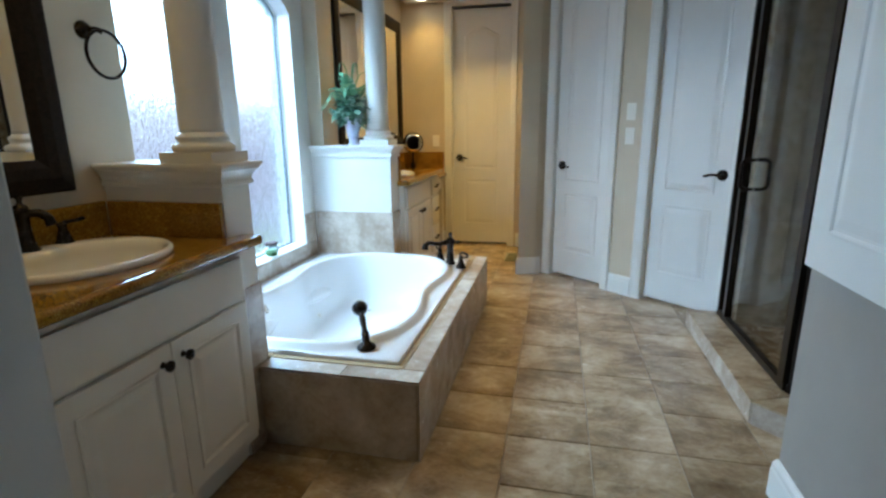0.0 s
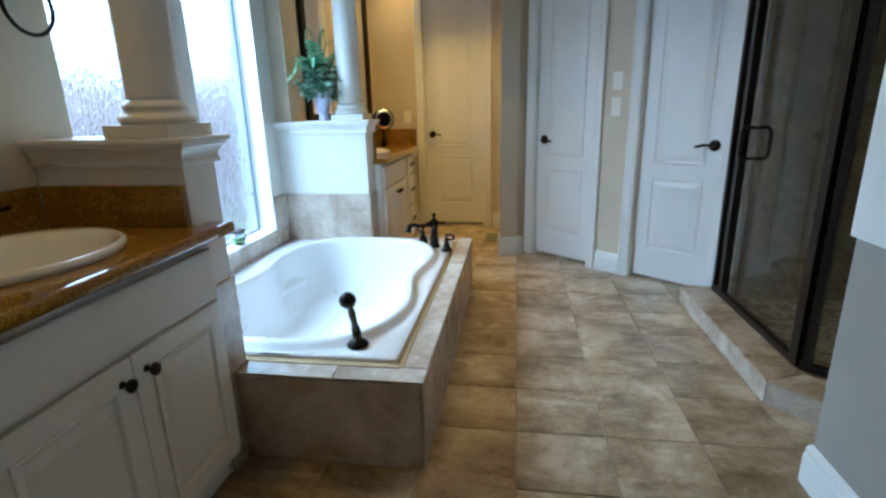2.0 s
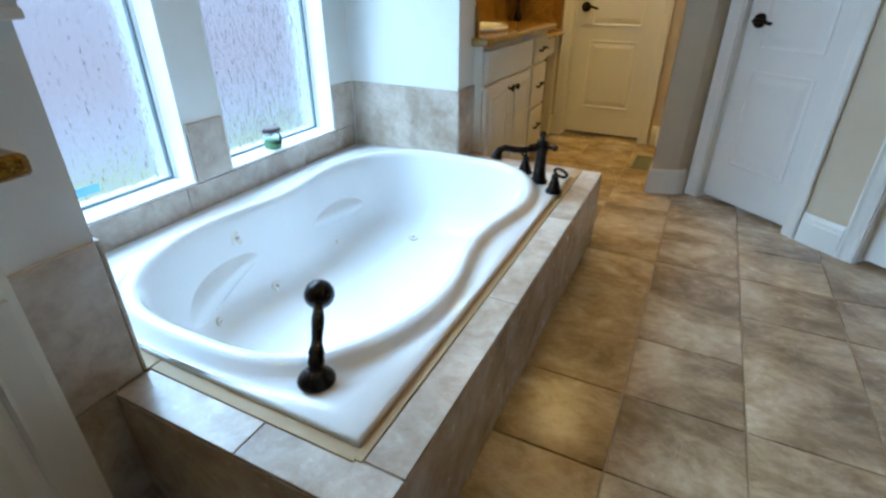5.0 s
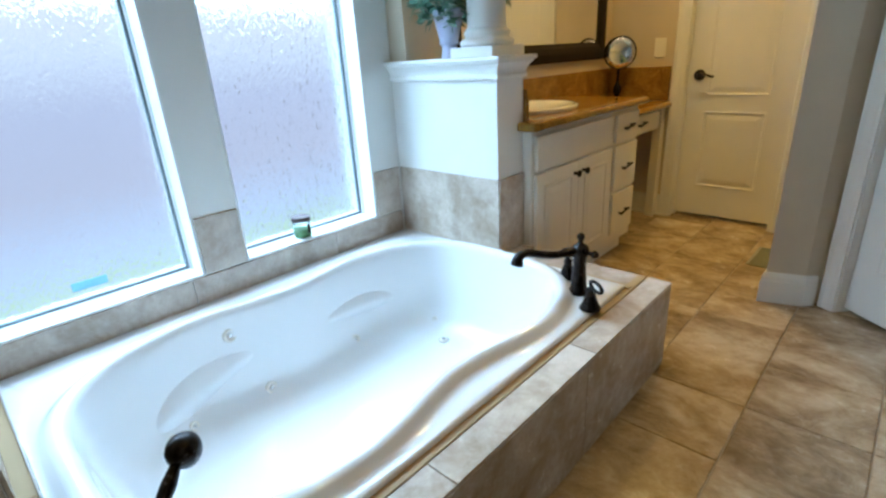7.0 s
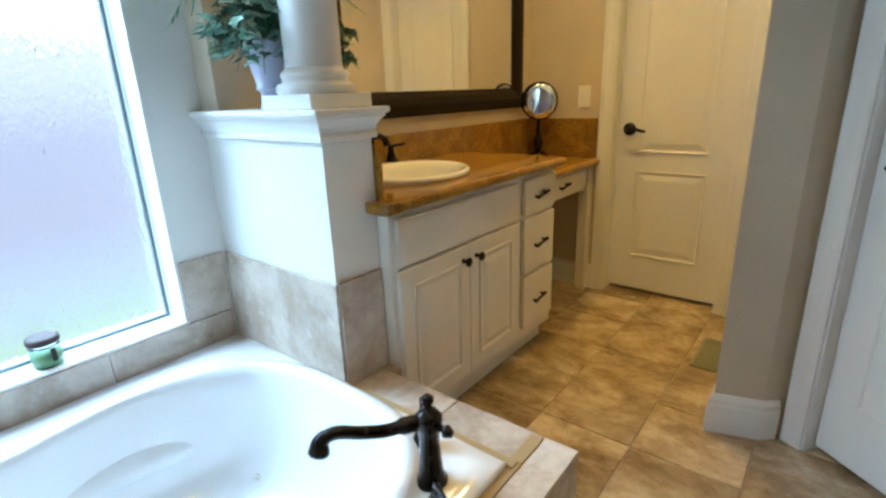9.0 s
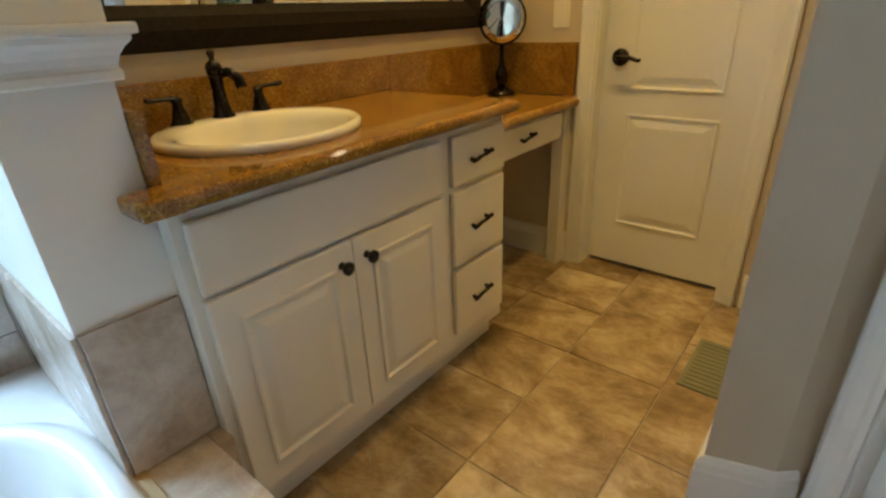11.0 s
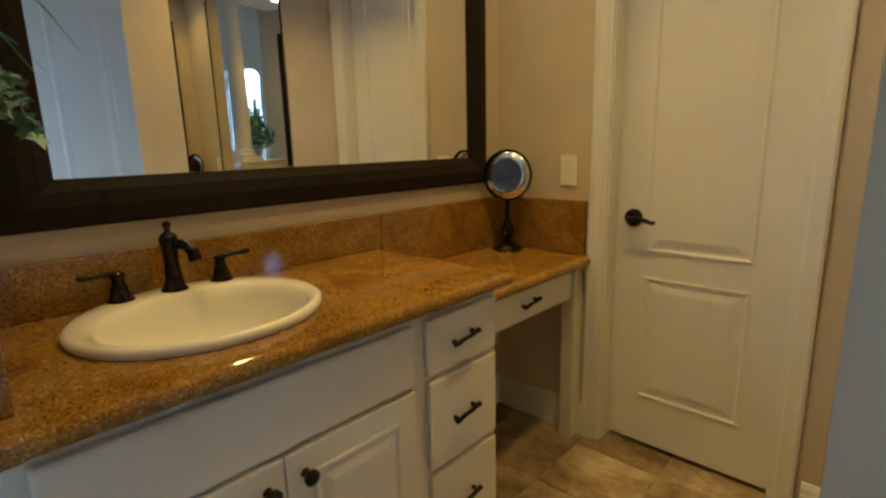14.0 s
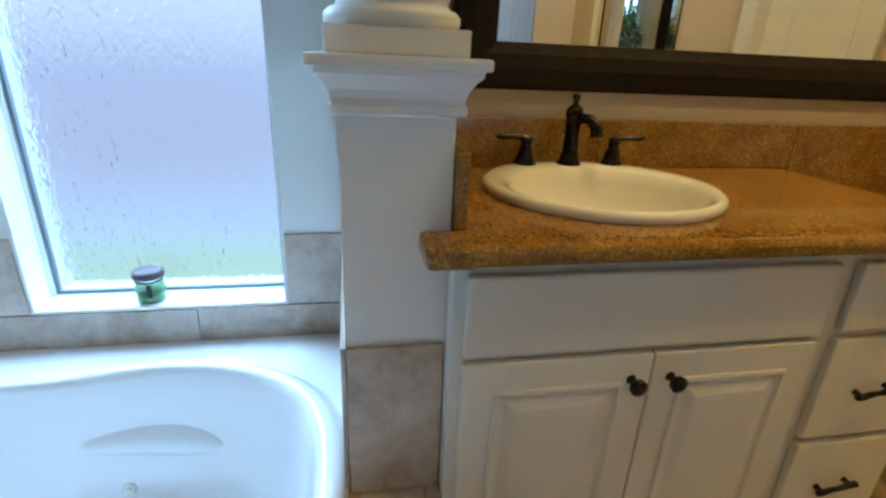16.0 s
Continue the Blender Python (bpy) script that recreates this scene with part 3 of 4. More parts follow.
# moulded ridges and jets lie on the basin wall
def on_wall(k, z):
    """Point of the basin wall at outline step k and height z."""
    for la, lb in zip(loops[9:], loops[10:]):
        if lb[k][2] <= z <= la[k][2]:
            t = (la[k][2] - z) / (la[k][2] - lb[k][2])
            return Vector(la[k]).lerp(Vector(lb[k]), t)
    return Vector(loops[-1][k])


def axial(origin, direction, profile, n=24):
    """Turned piece: (radius, distance along direction) from origin."""
    d = Vector(direction).normalized()
    s = d.cross(Vector((0, 0, 1)) if abs(d.z) < 0.9 else Vector((1, 0, 0))).normalized()
    u = s.cross(d)
    o = Vector(origin)
    return loft([[o + d * h + r * (math.cos(2 * math.pi * i / n) * s + math.sin(2 * math.pi * i / n) * u) for i in range(n)] for r, h in profile])


def ridge(k0, z0, k1, z1, r, out):
    """A soft moulded ridge that swells out of the basin wall and dies into it."""
    rows = []
    for i in range(33):
        t = i / 32
        k = k0 + (k1 - k0) * t
        zc = z0 + (z1 - z0) * t
        half = r * (0.15 + 0.85 * math.sin(math.pi * t) ** 0.6)
        row = []
        for j in range(13):
            u = j / 6 - 1
            z = zc + half * u
            a, c = on_wall(math.floor(k) % 96, z), on_wall((math.floor(k) + 1) % 96, z)
            p = a.lerp(c, k - math.floor(k))
            n = Vector((TCX - p.x, (TCY - p.y) * 0.5, 0.12)).normalized()
            h = out * math.sin(math.pi * t) ** 0.7 * (1 - u * u) * (1.0 - 0.45 * u)
            row.append(p + n * (h - 0.0015))
        rows.append(row)
    bm = bmesh.new()
    vs = [[bm.verts.new(p) for p in row] for row in rows]
    for a, c in zip(vs, vs[1:]):
        for j in range(12):
            bm.faces.new((a[j], a[j + 1], c[j + 1], c[j]))
    part("ridge", bm, M_TUB, bathtub, "", True)


def jet(k, z, r):
    p = on_wall(k, z)
    d = Vector((TCX - p.x, (TCY - p.y) * 0.4, 0.10)).normalized()
    j = part("jet", axial(p, d, [(r, -0.012), (r, 0.003), (r * 0.85, 0.006), (r * 0.6, 0.004), (r * 0.5, -0.002)], 20), M_SINK, bathtub, "round cream whirlpool jet", True)
    part("nozzle", axial(p, d, [(r * 0.34, -0.002), (r * 0.30, 0.004), (r * 0.15, 0.005)], 10), M_CHROME, j, "small chrome nozzle", True)


RIDGES = ((60, 0.13, 50, 0.20, 0.055, 0.022), (46.5, 0.20, 38, 0.17, 0.042, 0.020))
JETS = ((51, 0.285, 0.024), (44, 0.075, 0.017), (50, 0.065, 0.022), (57, 0.075, 0.017), (31, 0.06, 0.011))
for r_ in RIDGES:
    ridge(*r_)
for j_ in JETS:
    jet(*j_)
dr_ = part("drain", lathe([(0.022, 0.008), (0.022, 0.024), (0.017, 0.0265), (0.005, 0.0265)], 0.285, 5.135, 24), M_SINK, bathtub, "pale round drain cover", True)
part("drain_hole", lathe([(0.0065, 0.0255), (0.0065, 0.028), (0.002, 0.0282)], 0.285, 5.135, 12), M_BRONZE, dr_, "dark drain pin")

# ---------- tub deck ----------
deck = structure("tub_deck", box(0.995, 3.722, 0, 1.0215, 5.533, 0.05), M_GROUT, "low core of the tiled tub deck", "tub deck")
part("skirt_core", box(1.008, 3.722, 0.05, 1.022, 5.533, DECK - 0.012), M_GROUT, deck)
part("skirt_core", box(0.39, 3.718, 0.0, 1.008, 3.73, DECK - 0.012), M_GROUT, deck)
part("skirt_core", box(0.39, 5.525, 0.0, 1.008, 5.537, DECK - 0.012), M_GROUT, deck)
part("deck_bed", box(0.90, 3.722, DECK - 0.03, 1.022, 5.533, DECK - 0.004), M_GROUT, deck)
part("deck_bed", box(0.358, 3.722, DECK - 0.03, 0.90, 3.80, DECK - 0.004), M_GROUT, deck)
part("deck_bed", box(0.38, 5.415, DECK - 0.03, 0.90, 5.533, DECK - 0.004), M_GROUT, deck)
part("caulk", box(0.912, TY0 - 0.024, DECK - 0.02, 0.944, 5.533, DECK + 0.003, 0.002), M_CAULK, deck, "aged yellowish caulk bead")
part("caulk", box(0.388, TY0 - 0.030, DECK - 0.02, 0.930, TY0 + 0.006, DECK + 0.0035, 0.002), M_CAULK, deck, "aged yellowish caulk bead")
part("caulk", box(0.379, TY1 - 0.003, DECK - 0.03, 0.936, 5.424, DECK + 0.0085, 0.002), M_CAULK, deck)
part("caulk", box(XW + 0.011, K1[1] + 0.004, DECK - 0.02, 0.389, TY0 + 0.003, DECK + 0.006, 0.002), M_CAULK, deck)
part("filler", box(0.30, 5.5465, 0, 0.435, 5.577, DECK - 0.001), M_TUBTILE, deck)
part("filler", box(0.30, 3.628, 0, 0.386, 3.717, DECK - 0.001), M_TUBTILE, deck)
part("caulk", box(XW + 0.011, TY0, DECK - 0.02, XW + 0.018, TY1, DECK + 0.012, 0.002), M_CAULK, deck)


def tiles_on(parent, axis, at, a0, a1, b0, b1, wa, wb, shift=0.0, thick=0.009, gap=0.003, mat_=None, bevel=0.0012):
    """Rectangular tiles over a face: axis names the normal (+x, -y, +z ...); a runs along the face, b the other way."""
    sign = 1 if axis[0] == "+" else -1
    ax = axis[1]
    bb = b0
    row = 0
    while bb < b1 - 1e-4:
        be = min(b1, bb + wb)
        aa = a0 - ((row * shift) % wa)
        while aa < a1 - 1e-4:
            s, t = max(a0, aa), min(a1, aa + wa)
            if t - s > 0.012:
                n0, n1 = sorted((at, at + sign * thick))
                u0, u1, v0, v1 = s + gap / 2, t - gap / 2, bb + gap / 2, be - gap / 2
                q = {"x": (n0, u0, v0, n1, u1, v1), "y": (u0, n0, v0, u1, n1, v1), "z": (u0, v0, n0, u1, v1, n1)}[ax]
                part("tile", box(*q, bevel, 1), mat_ or M_TUBTILE, parent)
            aa += wa
        bb = be
        row += 1


# ---------- towel ring, mirrors ----------
def framed_mirror(y0, y1, z0, z1, w, label):
    m = thing("wall_mirror", label, "mirror", "framed vanity mirrors")
    x = XV + 0.001
    prof = [(0, 0), (w, 0), (w, 0.020), (w - 0.012, 0.026), (w * 0.55, 0.030), (w * 0.25, 0.024), (0.010, 0.016), (0, 0.012)]
    loops = []
    for cy, cz, sy, sz in ((y0, z0, 1, 1), (y1, z0, -1, 1), (y1, z1, -1, -1), (y0, z1, 1, -1)):
        loops.append([(x + v, cy + sy * (w - u), cz + sz * (w - u)) for u, v in prof])
    loops.append(loops[0])
    part("mirror_frame", loft(loops, caps=(False, False)), M_DARKFRAME, m, "wide dark espresso wooden frame")
    part("mirror_glass", box(x + 0.002, y0 + w * 0.6, z0 + w * 0.6, x + 0.008, y1 - w * 0.6, z1 - w * 0.6), M_MIRROR, m, "clear mirror glass")


framed_mirror(5.655, 7.208, 1.047, 2.23, 0.105, "large mirror in a wide dark wooden frame above the far vanity")
framed_mirror(2.62, 3.497, 1.032, 2.23, 0.105, "large mirror in a wide dark wooden frame above the near vanity")

nm = thing("dressing_mirror", "tall angled mirror panels on the nook wall", "mirror")
part("mirror_panel", box(1.506, 6.53, 0.16, 1.513, 6.808, 2.36), M_MIRROR, nm)
bm = box(0.004, 0.002, 0.16, 0.382, 0.009, 2.36)
bmesh.ops.transform(bm, matrix=pose(1.506, 6.808, 0, 0, 0, 128.1), verts=bm.verts)
part("mirror_panel", bm, M_MIRROR, nm)
part("edge_strip", box(1.498, 6.803, 0.16, 1.508, 6.813, 2.36, 0.001), M_BLACK, nm, "dark edge strip")
part("edge_strip", box(1.264, 7.104, 0.16, 1.274, 7.114, 2.36, 0.001), M_BLACK, nm, "dark edge strip")

tr_ = thing("towel_ring", "dark bronze towel ring on the near vanity wall", "towel ring")
ry, rz = 3.64, 1.555
part("rose", tube([(XV, ry, rz), (XV + 0.008, ry, rz), (XV + 0.018, ry, rz), (XV + 0.03, ry, rz)], [0.03, 0.03, 0.022, 0.012], 24), M_BRONZE, tr_, "", True)
part("arm", tube(curve([(XV + 0.025, ry, rz), (XV + 0.05, ry + 0.008, rz), (XV + 0.062, ry + 0.02, rz - 0.006)], 5), 0.0095, 10), M_BRONZE, tr_, "", True)
ring = [(XV + 0.062, ry + 0.022 + 0.077 * math.sin(2 * math.pi * k / 40), rz - 0.078 + 0.077 * math.cos(2 * math.pi * k / 40)) for k in range(41)]
part("ring", tube(ring, 0.0058, 10), M_BRONZE, tr_, "", True)


# ---------- vanities ----------
def knob(parent, y, z, x):
    part("knob", tube([(x, y, z), (x + 0.008, y, z), (x + 0.016, y, z), (x + 0.02, y, z), (x + 0.028, y, z), (x + 0.033, y, z)], [0.010, 0.006, 0.007, 0.0155, 0.0165, 0.008], 16), M_BRONZE, parent, "dark bronze knob", True)


def pull(parent, y, z, x):
    """A wavy bar on two short posts."""
    bar_ = curve([(x + 0.020, y + u, z + w) for u, w in ((-0.047, -0.005), (-0.034, -0.006), (-0.014, -0.001), (0.0, 0.0), (0.014, 0.001), (0.034, 0.006), (0.047, 0.007))], 4)
    n = len(bar_) - 1
    bm = tube(bar_, [0.0052 + 0.0022 * abs(2 * i / n - 1) for i in range(n + 1)], 8)
    for u in (-0.034, 0.034):
        tube([(x, y + u, z + u * 0.16), (x + 0.010, y + u, z + u * 0.16), (x + 0.020, y + u, z + u * 0.16)], [0.0075, 0.0055, 0.0055], 8, bm=bm)
    part("pull", bm, M_BRONZE, parent, "dark bronze wavy pull", True)


TO_EAST = pose(0, 0, 0, 0, 0, 90)    # local front -y turned to face +x


def facing(bm, x, y0):
    """Bring a front built in local axes (width along +x, facing -y) onto the plane x, starting at y0."""
    bmesh.ops.transform(bm, matrix=pose(x, y0, 0) @ TO_EAST, verts=bm.verts)
    return bm


def cabinet_door(parent, name, y0, y1, z0, z1, x, flat=False):
    w = y1 - y0
    d = part(name, box(x - 0.0, y0, z0, x + 0.018, y1, z1, 0.004), M_CREAM, parent)
    if not flat:
        bm = raised_panel(0.055, w - 0.055, z0 + 0.055, z1 - 0.055, 0, 0.006, 0.022)
        part("panel", facing(bm, x + 0.0185, y0), M_CREAM, d)
    return d


def sink(cx, cy, z, label):
    s = thing("sink", label, "sink", "drop-in vanity sinks")
    rx, ry_ = 0.230, 0.250
    O = lambda k, zz: oval(cx, cy, rx * k, ry_ * k, zz, 56)
    def I(k, zz): return oval(cx + 0.032, cy, 0.172 * k, 0.205 * k, zz, 56)
    bm = loft([O(0.985, z + 0.001), O(1.0, z + 0.008), O(0.99, z + 0.018), O(0.95, z + 0.022), I(1.06, z + 0.021), I(1.0, z + 0.014), I(0.96, z - 0.01), I(0.88, z - 0.06), I(0.7, z - 0.105), I(0.4, z - 0.125), I(0.1, z - 0.128)], caps=(False, True))
    part("bowl", bm, M_SINK, s, "glossy cream ceramic bowl", True)
    part("drain", lathe([(0.022, z - 0.1275), (0.022, z - 0.124), (0.014, z - 0.122), (0.003, z - 0.122)], cx + 0.03, cy, 20), M_BRONZE, s, "dark bronze drain", True)


def faucet(cx, cy, z, label):
    f_ = thing("faucet", label, "faucet", "vanity faucets")
    part("spout_base", lathe([(0.030, z), (0.030, z + 0.005), (0.024, z + 0.012), (0.019, z + 0.035), (0.016, z + 0.07), (0.0175, z + 0.10), (0.020, z + 0.118), (0.021, z + 0.128), (0.016, z + 0.137), (0.008, z + 0.142), (0.006, z + 0.15), (0.009, z + 0.156), (0.010, z + 0.162), (0.004, z + 0.167)], cx, cy, 24), M_BRONZE, f_, "", True)
    pts = curve([(cx + r_ * 0.86, cy + r_ * 0.5, z + h_) for r_, h_ in ((0, 0.104), (0.022, 0.113), (0.044, 0.112), (0.062, 0.098), (0.068, 0.076))], 5)
    part("spout", tube(pts, [0.012 + 0.003 * (i / (len(pts) - 1)) ** 3 for i in range(len(pts))], 14), M_BRONZE, f_, "", True)
    for sgn in (-1, 1):
        hy = cy + sgn * 0.112
        h_ = part("handle", lathe([(0.028, z), (0.028, z + 0.004), (0.022, z + 0.012), (0.016, z + 0.035), (0.012, z + 0.05), (0.014, z + 0.058), (0.010, z + 0.064), (0.006, z + 0.070)], cx, hy, 22), M_BRONZE, f_, "", True)
        part("lever", tube(curve([(cx, hy - sgn * 0.014, z + 0.060), (cx, hy + sgn * 0.02, z + 0.066), (cx + 0.004, hy + sgn * 0.055, z + 0.067), (cx + 0.006, hy + sgn * 0.075, z + 0.070)], 4), [0.005, 0.007, 0.0075, 0.0075, 0.0065, 0.006, 0.006, 0.0062, 0.0068, 0.0072, 0.0070, 0.0066, 0.004][:13], 10), M_BRONZE, h_, "", True)


def worktop(name, x0, x1, y0, y1, z, t, hole, label, ear=None, round_far=True):
    """Granite slab with a rounded front edge and, if given, an oval sink hole (cx, cy, rx, ry)."""
    n = 72
    r = t / 2

    def ring(e, zz):
        pts = []
        for i in range(n):
            a = 2 * math.pi * i / n
            px, py = ray_rect(cx, cy, x0, y0, x1, y1, a)
            pts.append([px, py, zz])
        for qx, qy in ((x1, y1), (x0, y1), (x0, y0), (x1, y0)):
            k = min(range(n), key=lambda j: (pts[j][0] - qx) ** 2 + (pts[j][1] - qy) ** 2)
            pts[k] = [qx, qy, zz]
        for p in pts:
            if p[0] > x1 - 1e-6:
                p[0] -= e
            if p[1] > y1 - 1e-6 and round_far:
                p[1] -= e
            if p[1] < y0 + 1e-6 and not round_far:
                p[1] += e
        return [tuple(p) for p in pts]
    cx, cy = (hole[0], hole[1]) if hole else ((x0 + x1) / 2, (y0 + y1) / 2)
    prof = [(r * (1 - math.cos(a)), z - r + r * math.sin(a)) for a in (math.pi / 2 * k / 4 for k in range(4, -5, -1))]
    outer = [ring(e, zz) for e, zz in prof]
    if hole:
        inner = lambda zz: oval(cx, cy, hole[2], hole[3], zz, n)
        bm = loft([inner(z - t), inner(z)] + outer + [inner(z - t)], caps=(False, False))
        bmesh.ops.remove_doubles(bm, verts=bm.verts, dist=1e-5)
    else:
        bm = loft(outer)
    if ear:
        box(*ear, 0.012, 3, bm=bm)
    return tagged(part(name, bm, M_GRANITE), label, "worktop")


def vanity(name, y0, y1, doors_, drawers, label, x=0.42):
    v = thing(name, label, "vanity cabinet", "bathroom vanities")
    zt = 0.826
    for q in (y0, y1 - 0.018):
        side = [(XV + 0.001, 0), (x - 0.05, 0), (x - 0.05, 0.095), (x, 0.095), (x, zt), (XV + 0.001, zt)]
        part("side_panel", loft([[(a_, q, z_) for a_, z_ in side], [(a_, q + 0.018, z_) for a_, z_ in side]]), M_CREAM, v)
    part("face_frame", box(x - 0.02, y0 + 0.0182, 0.095, x, y1 - 0.0182, zt, 0.001), M_CREAM, v)
    part("toe_kick", box(x - 0.065, y0 + 0.0182, 0, x - 0.05, y1 - 0.0182, 0.095), M_CREAM, v)
    a, m_, c = doors_
    part("false_front", box(x, a, 0.652, x + 0.019, c, 0.800, 0.007), M_CREAM, v, "plain cream false drawer front")
    for q0, q1, ky in ((a, m_ - 0.0015, m_ - 0.038), (m_ + 0.0015, c, m_ + 0.040)):
        d = cabinet_door(v, "door", q0, q1, 0.135, 0.640, x)
        knob(d, ky, 0.588, x + 0.018)
    for (q0, q1), rows in drawers:
        for z0, z1 in rows:
            d = part("drawer", box(x, q0, z0, x + 0.019, q1, z1, 0.007), M_CREAM, v)
            pull(d, (q0 + q1) / 2 - 0.01, (z0 + z1) / 2, x + 0.017)
    return v


vanity("vanity", 5.5755, 6.605, (5.595, 5.945, 6.285), [((6.33, 6.592), ((0.655, 0.800), (0.400, 0.640), (0.150, 0.385)))], "cream painted far vanity with two doors and three drawers")
worktop("granite_worktop", XV + 0.001, 0.472, 5.578, 6.628, 0.862, 0.036, (0.162, 5.938, 0.212, 0.236), "gold granite worktop with rounded edge on the far vanity", ear=(0.383, 5.522, 0.826, 0.472, 5.60, 0.8618))
sink(0.162, 5.938, 0.862, "oval cream drop-in sink in the far granite worktop")
faucet(-0.018, 5.942, 0.8795, "oil-rubbed bronze widespread faucet behind the far sink")

vanity("vanity", 2.60, 3.622, (2.885, 3.247, 3.607), [], "cream painted near vanity with two doors")
worktop("granite_worktop", XV + 0.001, 0.472, 2.585, 3.623, 0.862, 0.036, (0.162, 3.262, 0.212, 0.236), "gold granite worktop with rounded edge on the near vanity", ear=(0.388, 3.60, 0.826, 0.472, 3.694, 0.8618), round_far=False)
sink(0.162, 3.262, 0.862, "oval cream drop-in sink in the near granite worktop")
faucet(-0.018, 3.262, 0.8795, "oil-rubbed bronze widespread faucet behind the near sink")

# splashbacks
def splash(x0, y0, x1, y1, z0, z1, label):
    tagged(part("splashback", box(x0, y0, z0, x1, y1, z1, 0.003), M_GRANITE), label, "splashback")


splash(XV + 0.001, 5.600, XV + 0.021, 6.628, 0.8625, 0.982, "gold granite splashback behind the far sink")
splash(XV + 0.001, 6.629, XV + 0.021, YB - 0.021, 0.7715, 0.982, "gold granite splashback behind the dressing desk")
splash(XV + 0.001, YB - 0.0205, 0.325, YB - 0.001, 0.7715, 0.982, "gold granite side splashback beside the light switch")
splash(XV + 0.022, 5.5765, 0.392, 5.598, 0.8625, 0.982, "gold granite side splashback on the far half wall")
splash(XV + 0.001, 2.60, XV + 0.021, 3.60, 0.8625, 0.982, "gold granite splashback behind the near sink")
splash(XV + 0.022, 3.602, 0.376, 3.6235, 0.8625, 0.982, "gold granite side splashback on the near half wall")

# dressing desk between vanity and wall
desk = thing("dressing_desk", "cream dressing desk with one drawer under gold granite", "desk")
part("apron", box(0.275, 6.6055, 0.60, 0.295, 7.25, 0.725), M_CREAM, desk)
dr = part("drawer", box(0.295, 6.635, 0.615, 0.312, 7.235, 0.715, 0.003), M_CREAM, desk)
pull(dr, 6.94, 0.668, 0.311)
part("post", box(0.262, 7.252, 0, 0.318, YB - 0.001, 0.725, 0.003), M_CREAM, desk)
worktop("granite_worktop", XV + 0.001, 0.355, 6.6065, YB - 0.001, 0.770, 0.040, None, "gold granite top of the dressing desk", round_far=True)


# ---------- tub filler and hand shower ----------
tf = thing("tub_filler", "oil-rubbed bronze tub filler with two lever handles on the tub deck", "tub faucet")
zb = ZT + 0.001
bx, by = 0.822, 5.255
part("body", lathe([(0.036, zb), (0.036, zb + 0.006), (0.028, zb + 0.016), (0.024, zb + 0.06), (0.021, zb + 0.10), (0.024, zb + 0.13), (0.029, zb + 0.142), (0.029, zb + 0.160), (0.020, zb + 0.172), (0.010, zb + 0.176), (0.008, zb + 0.188), (0.013, zb + 0.196), (0.013, zb + 0.205), (0.005, zb + 0.212)], bx, by, 26), M_BRONZE, tf, "", True)
sp_ = curve([(bx + u * -0.555, by + u * -0.832, zb + h) for u, h in ((0, 0.150), (0.04, 0.151), (0.09, 0.149), (0.14, 0.158), (0.185, 0.170), (0.214, 0.160), (0.222, 0.134))], 6)
part("spout", tube(sp_, [0.0175 if i < 9 else 0.0135 if i < 28 else 0.0135 + 0.0009 * (i - 27) for i in range(len(sp_))], 14), M_BRONZE, tf, "long curved spout", True)
part("diverter_knob", tube([(bx + 0.024, by - 0.004, zb + 0.15), (bx + 0.045, by - 0.006, zb + 0.151), (bx + 0.052, by - 0.007, zb + 0.151), (bx + 0.066, by - 0.008, zb + 0.151)], [0.008, 0.007, 0.014, 0.008], 12), M_BRONZE, tf, "", True)
for hx, hy, tx, ty in ((0.908, 5.172, 0.045, -0.028), (0.735, 5.335, -0.03, 0.03)):
    h_ = part("handle", lathe([(0.034, zb), (0.034, zb + 0.005), (0.027, zb + 0.015), (0.018, zb + 0.042), (0.013, zb + 0.058), (0.016, zb + 0.066), (0.010, zb + 0.074)], hx, hy, 22), M_BRONZE, tf, "", True)
    loop = [(hx + tx * (0.5 - 0.62 * math.cos(2 * math.pi * k / 16)), hy + ty * (0.5 - 0.62 * math.cos(2 * math.pi * k / 16)), zb + 0.086 + 0.014 * math.sin(2 * math.pi * k / 16)) for k in range(17)]
    part("lever", tube(loop, 0.0062, 8), M_BRONZE, h_, "", True)

hs = thing("hand_shower", "oil-rubbed bronze hand shower in a cradle on the tub rim", "hand shower")
wx, wy = 0.753, 3.914
part("base", lathe([(0.040, zb), (0.040, zb + 0.005), (0.034, zb + 0.014), (0.022, zb + 0.022), (0.016, zb + 0.03)], wx, wy, 26), M_BRONZE, hs, "", True)
wp = curve([(wx, wy, zb + 0.018), (wx - 0.005, wy + 0.010, zb + 0.034), (wx - 0.020, wy + 0.036, zb + 0.062), (wx - 0.040, wy + 0.070, zb + 0.092), (wx - 0.056, wy + 0.096, zb + 0.116), (wx - 0.062, wy + 0.106, zb + 0.126)], 5)
part("wand", tube(wp, [0.018, 0.0175, 0.0165, 0.0155, 0.016, 0.0175, 0.018, 0.0165, 0.018, 0.0155, 0.0125, 0.012, 0.0125, 0.0135, 0.014, 0.0145, 0.014, 0.0125, 0.0115, 0.0105, 0.011, 0.0125, 0.014, 0.015, 0.015, 0.011][:len(wp)], 14), M_BRONZE, hs, "turned bronze wand", True)
part("head", axial((wx - 0.064, wy + 0.110, zb + 0.130), (-0.40, 0.50, -0.45), [(0.010, -0.022), (0.022, -0.016), (0.032, 0.0), (0.034, 0.014), (0.029, 0.019), (0.005, 0.019)]), M_BRONZE, hs, "round shower head", True)


